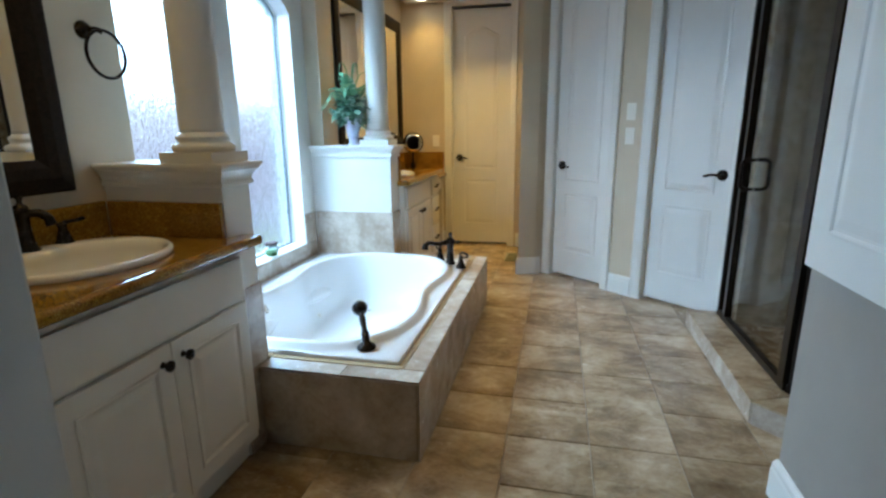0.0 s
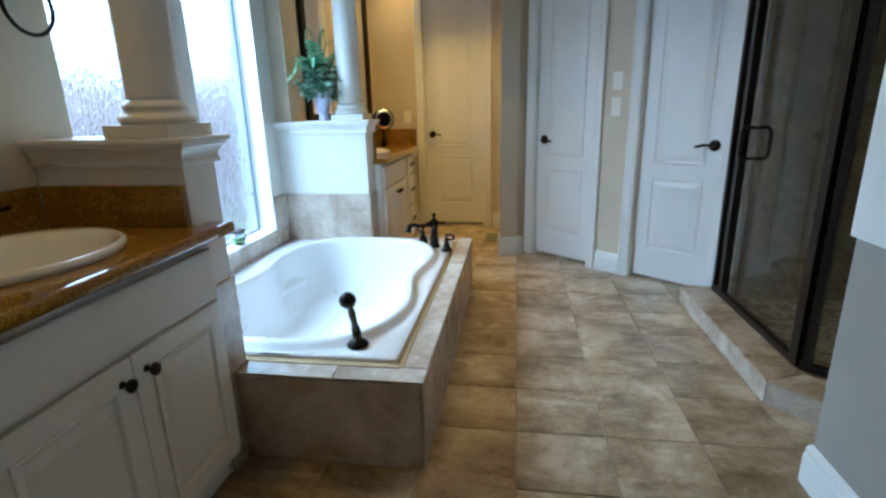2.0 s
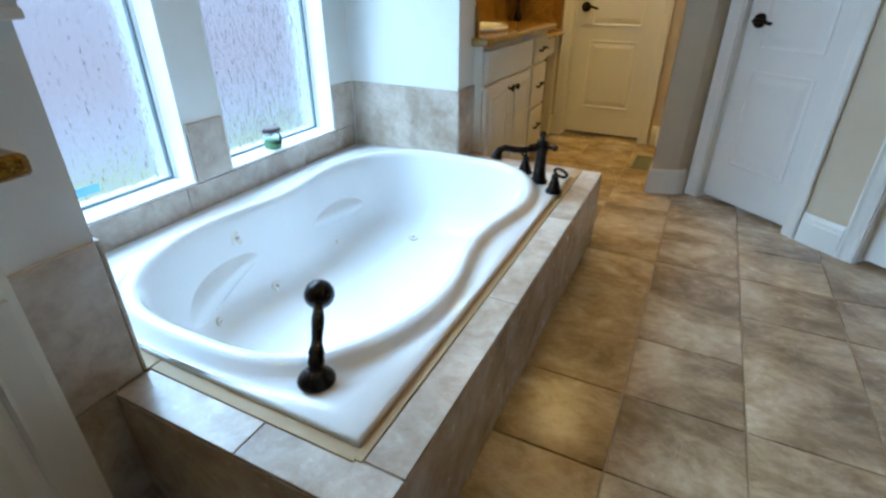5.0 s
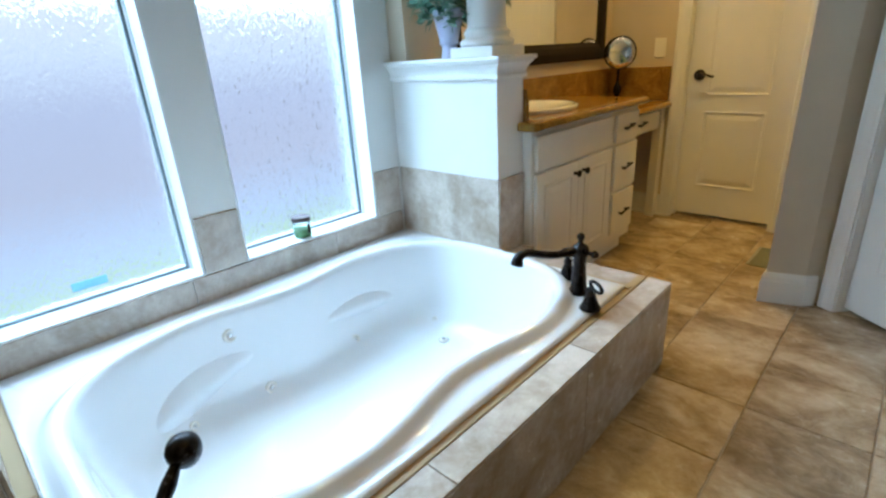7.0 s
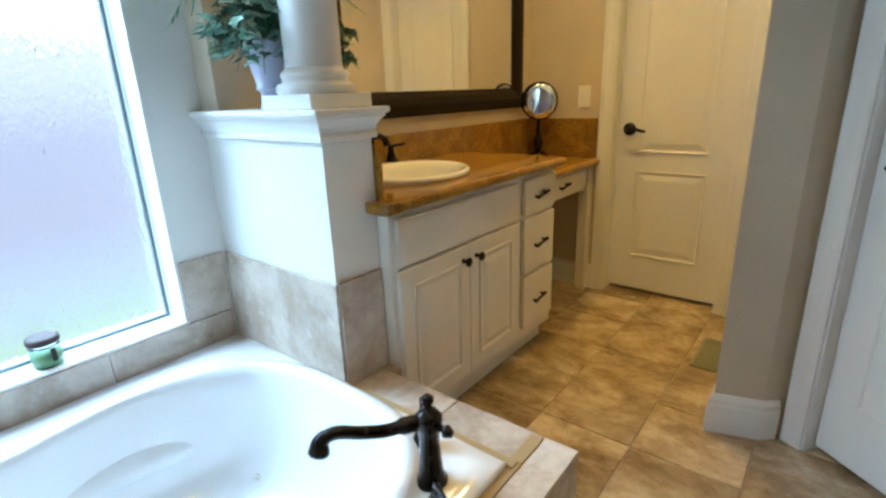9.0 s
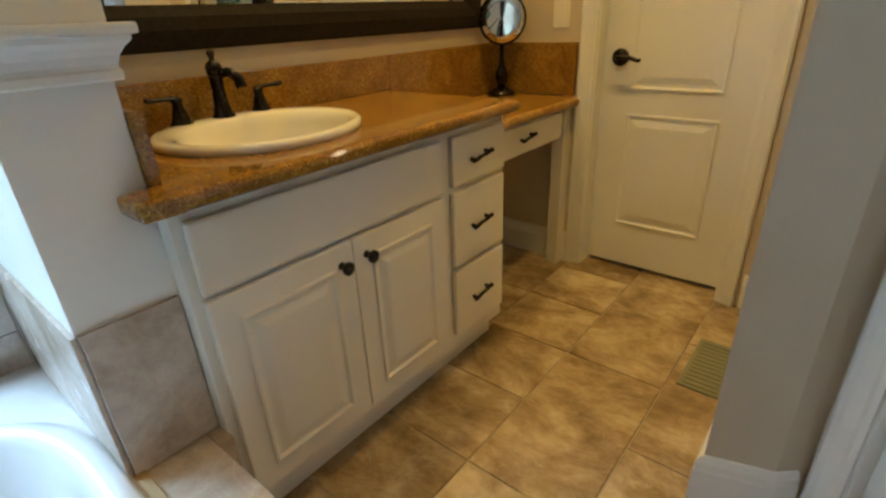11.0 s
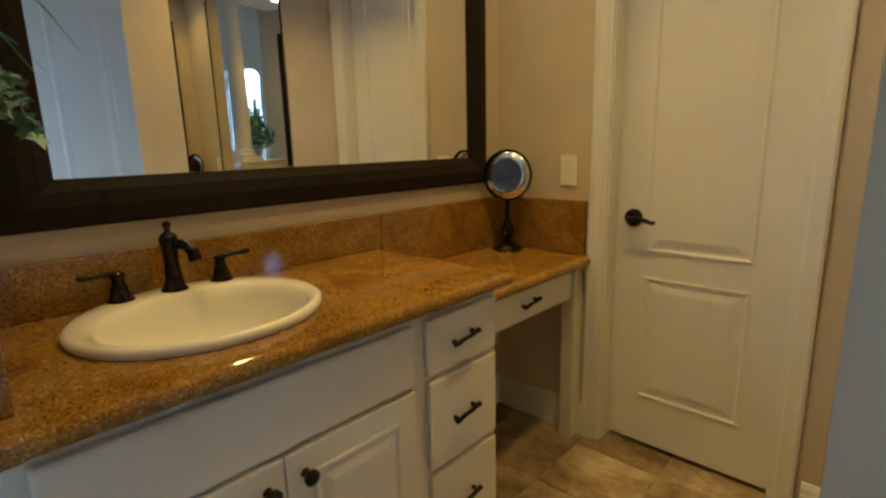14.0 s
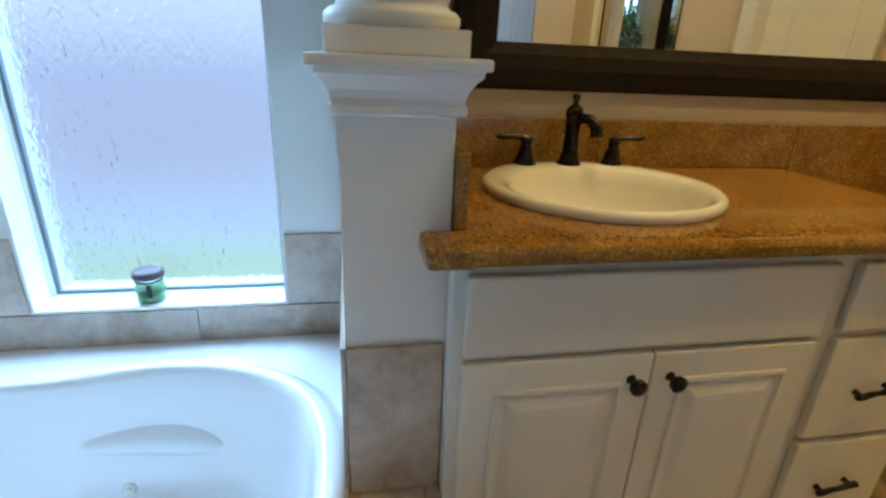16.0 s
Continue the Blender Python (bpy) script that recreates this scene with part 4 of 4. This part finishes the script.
# ---------- shower ----------
G1, G2, G3 = (2.485, 5.30), (2.485, 4.36), (2.80, 4.045)
cp = [(2.32, 5.345), (2.32, 4.245), (2.77, 3.795), (2.97, 3.795), (2.47, 4.30), (2.47, 5.345)]
curb = structure("shower_curb", prism(cp, 0, 0.092), M_GROUT, "low stone tiled shower curb", "curb")
for a, c in (((2.32, 5.345), (2.32, 4.795)), ((2.32, 4.795), (2.32, 4.245)), ((2.32, 4.245), (2.545, 4.02)), ((2.545, 4.02), (2.77, 3.795))):
    a, c = Vector(a), Vector(c)
    d = (c - a).normalized()
    n_ = Vector((d.y, -d.x)) * -1
    n_ = -n_ if n_.x > 0 else n_
    a2, c2 = a + d * 0.0015, c - d * 0.0015
    part("tile", prism([tuple(a2), tuple(c2), tuple(c2 + n_ * 0.009), tuple(a2 + n_ * 0.009)], 0.002, 0.098), M_TUBTILE, curb)
part("tile", prism([(2.311, 5.345), (2.311, 4.797), (2.478, 4.797), (2.478, 5.345)], 0.0985, 0.106), M_FLOOR, curb)
part("tile", prism([(2.311, 4.794), (2.311, 4.245), (2.478, 4.315), (2.478, 4.794)], 0.0985, 0.106), M_FLOOR, curb)
part("tile", prism([(2.312, 4.240), (2.762, 3.797), (2.97, 3.797), (2.482, 4.308)], 0.0985, 0.106), M_FLOOR, curb)

sh = thing("shower_enclosure", "clear glass shower enclosure with dark bronze frame", "shower enclosure")


def bar(a, c, w, z0, z1, name="frame_bar", parent=sh):
    a, c = Vector(a), Vector(c)
    d = (c - a).normalized()
    n_ = Vector((-d.y, d.x)) * w / 2
    part(name, prism([tuple(a + n_), tuple(a - n_), tuple(c - n_), tuple(c + n_)], z0, z1), M_SHFRAME, parent)


ZS = 2.12
bar(G1, G2, 0.034, 0.1065, 0.140)
bar(G2, G3, 0.034, 0.1065, 0.140)
bar(G1, G2, 0.036, ZS - 0.04, ZS)
bar(G2, G3, 0.036, ZS - 0.04, ZS)
bar((2.485, 5.19), (2.485, 5.155), 0.040, 0.1405, ZS - 0.041, "post")
bar((2.485, 4.412), (2.485, 4.358), 0.042, 0.1405, ZS - 0.041, "post")
bar((2.492, 4.352), (2.512, 4.332), 0.042, 0.1405, ZS - 0.041, "post")
bar((2.485, 5.30), (2.485, 5.275), 0.03, 0.1405, ZS - 0.041, "post")
gd = part("glass_door", box(2.482, 4.415, 0.145, 2.488, 5.15, ZS - 0.045), M_GLASS, sh, "clear glass shower door")
part("fixed_pane", box(2.482, 5.192, 0.145, 2.488, 5.272, ZS - 0.045), M_GLASS, sh, "clear fixed glass pane")
a, c = Vector(G2), Vector(G3)
d = (c - a).normalized()
n_ = Vector((-d.y, d.x)) * 0.003
a2 = a + d * 0.042
part("fixed_pane", prism([tuple(a2 + n_), tuple(a2 - n_), tuple(c - n_), tuple(c + n_)], 0.141, ZS - 0.041), M_GLASS, sh, "clear fixed glass pane")
for sx in (-1, 1):
    xh = 2.485 + sx * 0.066
    x_in = 2.485 + sx * 0.004
    hp = curve([(x_in, 5.040, 1.045), (xh - sx * 0.02, 5.040, 1.045), (xh, 5.040, 1.025), (xh, 5.040, 0.97), (xh, 5.040, 0.915), (xh - sx * 0.02, 5.040, 0.895), (x_in, 5.040, 0.895)], 5)
    part("handle", tube(hp, 0.0095, 12), M_SHFRAME, sh, "dark bronze loop handle", True)

# built-in cabinet on the near east wall
lc = thing("linen_cabinet", "white built-in wall cabinet with a raised panel door", "cabinet")
part("body", box(2.212, 2.30, 0.815, 2.2395, 3.778, 2.45, 0.006), M_WHITE, lc)
bm = raised_panel(0.11, 1.40, 0.93, 2.35, 0, 0.008, 0.03)
bmesh.ops.transform(bm, matrix=pose(2.2115, 3.778, 0, 0, 0, -90), verts=bm.verts)
part("door_panel", bm, M_WHITE, lc)


# ---------- small things ----------
def switch(m, n, label):
    """Plate in the local x-z plane facing -y."""
    s = thing("light_switch", label, "light switch", "rocker switches")
    part("plate", box(-0.036, -0.006, -0.058, 0.036, 0, 0.058, 0.003), M_PLATE, s)
    bm = box(-0.016, -0.009, -0.034, 0.016, -0.0061, 0.034, 0.002)
    part("rocker", bm, M_PLATE, s)
    s.matrix_basis = m


switch(pose(0.243, YB - 0.0005, 1.095), 1, "cream rocker light switch above the granite splashback")
switch(SW @ pose(0.675, -0.0405, 1.32), 1, "cream rocker light switch between the two doors")
switch(SW @ pose(0.675, -0.0405, 1.155), 1, "cream rocker light switch between the two doors")

mm = thing("makeup_mirror", "round tilting makeup mirror on a dark stand", "makeup mirror")
mx, my, mz = 0.015, 7.225, 0.7705
part("base", lathe([(0.064, mz), (0.064, mz + 0.006), (0.055, mz + 0.016), (0.030, mz + 0.028), (0.014, mz + 0.034)], mx, my, 30), M_BRONZE, mm, "", True)
part("stem", lathe([(0.016, mz + 0.030), (0.018, mz + 0.045), (0.026, mz + 0.060), (0.028, mz + 0.085), (0.020, mz + 0.105), (0.012, mz + 0.120), (0.009, mz + 0.16), (0.010, mz + 0.215)], mx, my, 20), M_BRONZE, mm, "", True)
cm = Vector((mx + 0.010, my - 0.014, 1.078))
nv = Vector((0.27, -0.96, 0.05)).normalized()
part("rim", axial(cm, nv, [(0.064, -0.018), (0.097, -0.010), (0.104, 0.0), (0.103, 0.007), (0.099, 0.009), (0.097, 0.004)], 40), M_BRONZE, mm, "dark round rim", True)
part("mirror_glass", axial(cm, nv, [(0.0975, 0.003), (0.0975, 0.0080), (0.065, 0.0064), (0.03, 0.0053), (0.004, 0.005)], 40), M_MIRROR, mm, "magnifying mirror glass", True)

cj = thing("candle_jar", "small glass candle jar with green wax on the window sill", "candle")
jx, jy, jz = -0.245, 4.875, SILL + 0.0125
part("jar", lathe([(0.030, jz), (0.036, jz + 0.004), (0.038, jz + 0.04), (0.034, jz + 0.055), (0.030, jz + 0.060), (0.030, jz + 0.066)], jx, jy, 28), M_JARGLASS, cj, "clear glass jar", True)
part("wax", lathe([(0.028, jz + 0.003), (0.0335, jz + 0.006), (0.0345, jz + 0.032), (0.004, jz + 0.032)], jx, jy, 24), M_WAX, cj, "pale green wax", True)
part("lid", lathe([(0.030, jz + 0.0665), (0.038, jz + 0.069), (0.040, jz + 0.074), (0.038, jz + 0.086), (0.030, jz + 0.089)], jx, jy, 28), M_LID, cj, "dark brown lid", True)
part("band", tube([(jx + 0.0345 * math.cos(k * 0.393), jy + 0.0345 * math.sin(k * 0.393), jz + 0.062) for k in range(17)], 0.0025, 6), M_BLACK, cj, "dark cord")
part("tag", box(jx + 0.036, jy + 0.004, jz + 0.02, jx + 0.038, jy + 0.016, jz + 0.058), M_BLACK, cj, "hanging dark tag")

fv = thing("floor_vent", "grey metal floor register in the nook", "floor vent")
part("frame", box(1.03, 6.70, 0.0005, 1.16, 7.00, 0.006, 0.002), M_VENT, fv)
for k in range(12):
    part("slat", box(1.045, 6.715 + k * 0.0232, 0.0062, 1.145, 6.727 + k * 0.0232, 0.010, 0.001, 1), M_VENT, fv)

# potted plant on the far half wall
pl = thing("potted_plant", "leafy ivy and palm plant in a lilac-grey pot", "plant")
px, py, pz = 0.095, 5.470, 1.1135
part("pot", lathe([(0.034, pz), (0.035, pz + 0.006), (0.030, pz + 0.02), (0.029, pz + 0.045), (0.031, pz + 0.050), (0.040, pz + 0.053), (0.041, pz + 0.060), (0.037, pz + 0.064), (0.042, pz + 0.085), (0.053, pz + 0.130), (0.062, pz + 0.168), (0.066, pz + 0.176), (0.064, pz + 0.182), (0.057, pz + 0.180), (0.054, pz + 0.16)], px, py, 32), M_POT, pl, "footed lilac-grey urn", True)
part("soil", lathe([(0.050, pz + 0.155), (0.054, pz + 0.168), (0.02, pz + 0.173)], px, py, 20), M_SOIL, pl, "dark moss")
rnd = random.Random(7)


def leaf(bm, p, d, up, size):
    """A five-lobed ivy leaf, slightly folded."""
    d = d.normalized()
    s = d.cross(up)
    s = s.normalized() if s.length > 1e-4 else Vector((1, 0, 0))
    u = s.cross(d)
    pts = [(0, 0, 0), (0.42, 0.02, 0.04), (0.30, 0.30, 0.03), (0.52, 0.50, 0.0), (0.22, 0.62, 0.02), (0, 1.05, -0.08), (-0.22, 0.62, 0.02), (-0.52, 0.50, 0.0), (-0.30, 0.30, 0.03), (-0.42, 0.02, 0.04)]
    mid = bm.verts.new(p + d * size * 0.42 - u * size * 0.05)
    vs = [bm.verts.new(p + (s * a + d * c + u * e) * size) for a, c, e in pts]
    for i in range(len(vs)):
        bm.faces.new((mid, vs[i], vs[(i + 1) % len(vs)]))


bm = bmesh.new()
top = Vector((px, py, pz + 0.185))
for k in range(420):
    a = rnd.uniform(0, 2 * math.pi)
    e = rnd.uniform(-0.95, 1.35)
    r = rnd.uniform(0.05, 0.15) * (1.0 if e > 0 else 1.15)
    p = top + Vector((r * math.cos(a) * math.cos(e), r * math.sin(a) * math.cos(e) * 0.95, 0.045 + 0.125 * math.sin(e) * rnd.uniform(0.5, 1.1)))
    if p.x < XV + 0.03 and p.y > 5.40:
        p.x = XV + 0.03 + rnd.uniform(0, 0.03)
    out_ = Vector((math.cos(a), math.sin(a), rnd.uniform(-0.9, 0.5)))
    leaf(bm, p, out_, Vector((rnd.uniform(-0.4, 0.4), rnd.uniform(-0.4, 0.4), 1)), rnd.uniform(0.026, 0.050))
tagged(part("ivy_leaves", bm, M_LEAF, pl, "variegated ivy leaves"), kind="stuff")
for k in range(5):
    a = rnd.uniform(0, 2 * math.pi)
    tip = top + Vector((0.10 * math.cos(a), 0.10 * math.sin(a), rnd.uniform(-0.10, -0.02)))
    part("stem", tube(curve([tuple(top - Vector((0, 0, 0.02))), tuple((top + tip) / 2 + Vector((0, 0, 0.06))), tuple(tip)], 4), 0.0014, 5), M_LEAF, pl)


# trailing vines that hang over the cap board towards the vanity
for ex, ey, drop in ((0.02, 0.20, 0.02), (0.09, 0.23, 0.06), (0.15, 0.19, -0.02), (-0.02, 0.14, 0.04), (0.12, -0.13, 0.07), (0.0, -0.15, 0.05)):
    tip = top + Vector((ex, ey, -drop))
    vine = curve([tuple(top - Vector((0, 0, 0.02))), tuple(top + Vector((ex, ey, 0)) * 0.5 + Vector((0, 0, 0.075))), tuple(top + Vector((ex, ey, 0)) * 0.9 + Vector((0, 0, 0.03))), tuple(tip)], 6)
    bm = tube(vine, 0.0016, 5)
    for k, p in enumerate(vine[4:]):
        for side in (-1, 1):
            leaf(bm, Vector(p), Vector((side * rnd.uniform(0.4, 1.0), rnd.uniform(-0.3, 0.6), rnd.uniform(-0.8, 0.2))), Vector((rnd.uniform(-0.3, 0.3), rnd.uniform(-0.3, 0.3), 1)), rnd.uniform(0.026, 0.044))
    part("vine", bm, M_LEAF, pl, "trailing variegated ivy vine")


def frond(pts, width, n_leaf):
    """An arching frond: a midrib with paired narrow leaflets."""
    c_ = curve(pts, 8)
    bm = tube(c_, [0.0028 * (1 - 0.8 * i / len(c_)) for i in range(len(c_))], 5)
    for k in range(n_leaf):
        t = (k + 1.5) / (n_leaf + 1.5)
        i = min(len(c_) - 2, int(t * (len(c_) - 1)))
        p, d = c_[i], (c_[i + 1] - c_[i]).normalized()
        side = d.cross(Vector((0, 0, 1))).normalized()
        L = width * math.sin(math.pi * min(0.97, 0.25 + 0.72 * t)) ** 0.8
        for sg in (-1, 1):
            v = (side * sg * 0.8 + d * 0.7 - Vector((0, 0, 0.35))).normalized()
            w = d * 0.0095
            a_, b_, c2, e2 = p - w, p + w, p + v * L * 0.6 + w * 0.8, p + v * L
            vv = [bm.verts.new(q) for q in (a_, b_, c2, e2, p + v * L * 0.6 - w * 0.8)]
            bm.faces.new(vv)
    return bm


STRAPS = (((-0.13, -0.13, 0.06), 0.13, 0.016), ((-0.10, -0.12, -0.04), 0.06, 0.014), ((0.02, -0.17, 0.10), 0.12, 0.013), ((-0.02, 0.34, 0.09), 0.14, 0.008), ((0.05, 0.26, 0.03), 0.11, 0.009), ((-0.06, -0.06, 0.24), 0.20, 0.013), ((0.03, 0.06, 0.25), 0.20, 0.012), ((0.10, 0.12, 0.19), 0.18, 0.011))


def strap(pts, width):
    """A long folded strap leaf that arches over and narrows to a point."""
    c_ = curve(pts, 6)
    bm = bmesh.new()
    rows = []
    for i, p in enumerate(c_):
        t = i / (len(c_) - 1)
        d = (c_[min(i + 1, len(c_) - 1)] - c_[max(i - 1, 0)]).normalized()
        side = d.cross(Vector((0, 0, 1)))
        side = side.normalized() if side.length > 1e-3 else Vector((1, 0, 0))
        w = width * max(0.04, math.sin(math.pi * min(0.98, 0.16 + 0.84 * t)) ** 0.7)
        up = side.cross(d)
        rows.append([bm.verts.new(p + side * w * u + up * abs(u) * w * 0.35) for u in (-1, -0.35, 0, 0.35, 1)])
    for a, c in zip(rows, rows[1:]):
        for k in range(4):
            bm.faces.new((a[k], a[k + 1], c[k + 1], c[k]))
    return bm


for tipv, lift, wd in STRAPS:
    v = Vector(tipv)
    part("strap_leaf", strap([tuple(top), tuple(top + v * 0.3 + Vector((0, 0, lift))), tuple(top + v * 0.75 + Vector((0, 0, lift * 0.85))), tuple(top + v)], wd), M_STRAP, pl, "arching pale green strap leaf", True)

tp = tuple(top)
for tipv, lift, wd in (((-0.15, -0.20, 0.02), 0.24, 0.075), ((-0.10, -0.17, 0.17), 0.16, 0.07), ((0.03, -0.13, 0.27), 0.12, 0.06), ((-0.05, 0.02, 0.30), 0.10, 0.06), ((0.06, 0.17, 0.20), 0.16, 0.05), ((0.18, 0.22, 0.06), 0.20, 0.045), ((-0.03, -0.10, 0.30), 0.08, 0.055), ((0.20, 0.02, 0.22), 0.14, 0.05), ((0.10, 0.16, 0.28), 0.10, 0.05)):
    tip = top + Vector(tipv)
    mid = top + Vector(tipv) * 0.55 + Vector((0, 0, lift * 0.62))
    part("frond", frond([tp, tuple((top + mid) / 2 + Vector((0, 0, 0.03))), tuple(mid), tuple(tip)], wd, 15), M_FROND, pl)

# ---------- recessed lights ----------
def can(x, y, z, power, size=0.055):
    c = thing("recessed_light", "round recessed ceiling light with white trim, switched on", "ceiling light", "recessed ceiling lights")
    part("trim_ring", loft([oval(x, y, size + 0.022, size + 0.022, z - 0.001, 28), oval(x, y, size + 0.020, size + 0.020, z - 0.007, 28), oval(x, y, size + 0.002, size + 0.002, z - 0.009, 28), oval(x, y, size, size, z - 0.003, 28)], caps=(False, False)), M_WHITE, c, "", True)
    part("lens", lathe([(size, z - 0.0015), (size, z - 0.004), (size * 0.5, z - 0.005)], x, y, 24), M_LAMP, c, "bright lamp lens")
    ld = bpy.data.lights.new("can_lamp", "AREA")
    ld.shape, ld.size, ld.energy, ld.color, ld.spread = "DISK", size * 1.8, power, WARM, radians(105)
    lo = new("can_lamp", ld)
    lo.matrix_basis = pose(x, y, z - 0.012)


can(0.14, 6.72, H_LOW, CAN_POWER * 0.42)
can(0.16, 7.12, H_LOW, CAN_POWER * 0.42)
can(0.16, 5.95, H_LOW, CAN_POWER * 0.6)
can(0.80, 6.70, H_LOW, CAN_POWER * 1.5)
can(1.45, 4.6, H_MAIN, CAN_POWER * 1.0)
can(0.25, 3.02, H_MAIN, CAN_POWER * 0.45)

# ---------- tiles ----------
# tub skirt and deck
tiles_on(deck, "+x", 1.021, 3.711, 5.544, 0.002, DECK - 0.010, 0.61, 0.33)
tiles_on(deck, "-y", 3.719, 0.389, 1.0195, 0.002, DECK - 0.010, 0.70, 0.33)
tiles_on(deck, "+y", 5.536, 0.44, 1.0195, 0.002, DECK - 0.010, 0.60, 0.33)
tiles_on(deck, "+z", DECK - 0.009, 0.943, 1.031, 3.803, 5.546, 0.2, 0.588)
tiles_on(deck, "+z", DECK - 0.009, 0.389, 1.031, 3.709, 3.801, 0.335, 0.2)
tiles_on(deck, "+z", DECK - 0.009, 0.380, 0.938, 5.414, 5.546, 0.30, 0.2)
# band round the tub
tw = structure("trim_tub_tile", box(XW - 0.02, 3.83, 0.30, XW - 0.01, 5.40, 0.42), M_GROUT, "stone tile band round the tub", "tile band")
TB = 0.655
tiles_on(tw, "+x", XW, K1[1] + 0.002, K2[0] - 0.011, DECK, SILL + 0.004, 0.61, 0.2)
for y0, y1 in ((K1[1] + 0.002, WIN[0][0] - 0.002), (WIN[0][1] + 0.002, WIN[1][0] - 0.002), (WIN[1][1] + 0.002, K2[0] - 0.011)):
    tiles_on(tw, "+x", XW, y0, y1, SILL + 0.005, TB, 0.5, 0.3)
tiles_on(tw, "-y", K2[0], XW + 0.010, 0.386, DECK + 0.002, TB, 0.70, 0.4)
tiles_on(tw, "+x", 0.378, K2[0] + 0.001, K2[1] - 0.002, DECK + 0.001, TB, 0.3, 0.4)
tiles_on(tw, "+y", K1[1], XW + 0.010, 0.386, DECK + 0.002, TB, 0.70, 0.4)
tiles_on(tw, "+x", 0.378, K1[0] + 0.002, K1[1] - 0.001, DECK + 0.001, TB, 0.3, 0.4)
# shower back walls
for ax, at, a0, a1 in (("-x", 3.5, 3.80, 5.35), ("+y", 3.79, 2.40, 3.49), ("-y", 5.36, 2.62, 3.49)):
    tiles_on(bpy.data.objects["wall_shower_east" if ax == "-x" else "wall_shower_south" if ax == "+y" else "wall_shower_north"], ax, at, a0, a1, 0.03, 2.28, 0.325, 0.325, 0.0, 0.006, 0.004, M_SHTILE)

# floor: travertine tiles in columns, squares and double lengths mixed
TWX, TWY, GAP = 0.3255, 0.2990, 0.0045
LAID = {-1: (1, 2, 5), 0: (0, 1, 5), 1: (0, 2, 4), 2: (2, 3)}
shared = {}
for i in range(-5, 7):
    x0 = 1.328 + i * TWX
    j = -11 + i % 2
    while j < 13:
        k = j + 2 if rnd.random() < 0.62 else j + 1
        if k == j + 2 and j + 1 in LAID.get(i, ()):
            k = j + 1
        if k == j + 1 and i in LAID and j in LAID[i] and j + 2 in LAID[i] and j + 1 not in LAID[i]:
            k = j + 2
        cx0, cx1, cy0, cy1 = max(x0, -0.05), min(x0 + TWX, 3.5), max(3.960 + j * TWY, 0.55), min(3.960 + k * TWY, 7.55)
        j = k
        if cx1 - cx0 < 0.03 or cy1 - cy0 < 0.03:
            continue
        w, l = cx1 - cx0, cy1 - cy0
        key = (round(w, 3), round(l, 3))
        if key not in shared:
            shared[key] = finish(box(-w / 2 + GAP / 2, -l / 2 + GAP / 2, -0.010, w / 2 - GAP / 2, l / 2 - GAP / 2, 0.0, 0.002, 1), "tile", M_FLOOR)
        t = new("tile", shared[key])
        t.parent = floor
        t.location = ((cx0 + cx1) / 2, (cy0 + cy1) / 2, rnd.uniform(-0.0008, 0.0002))
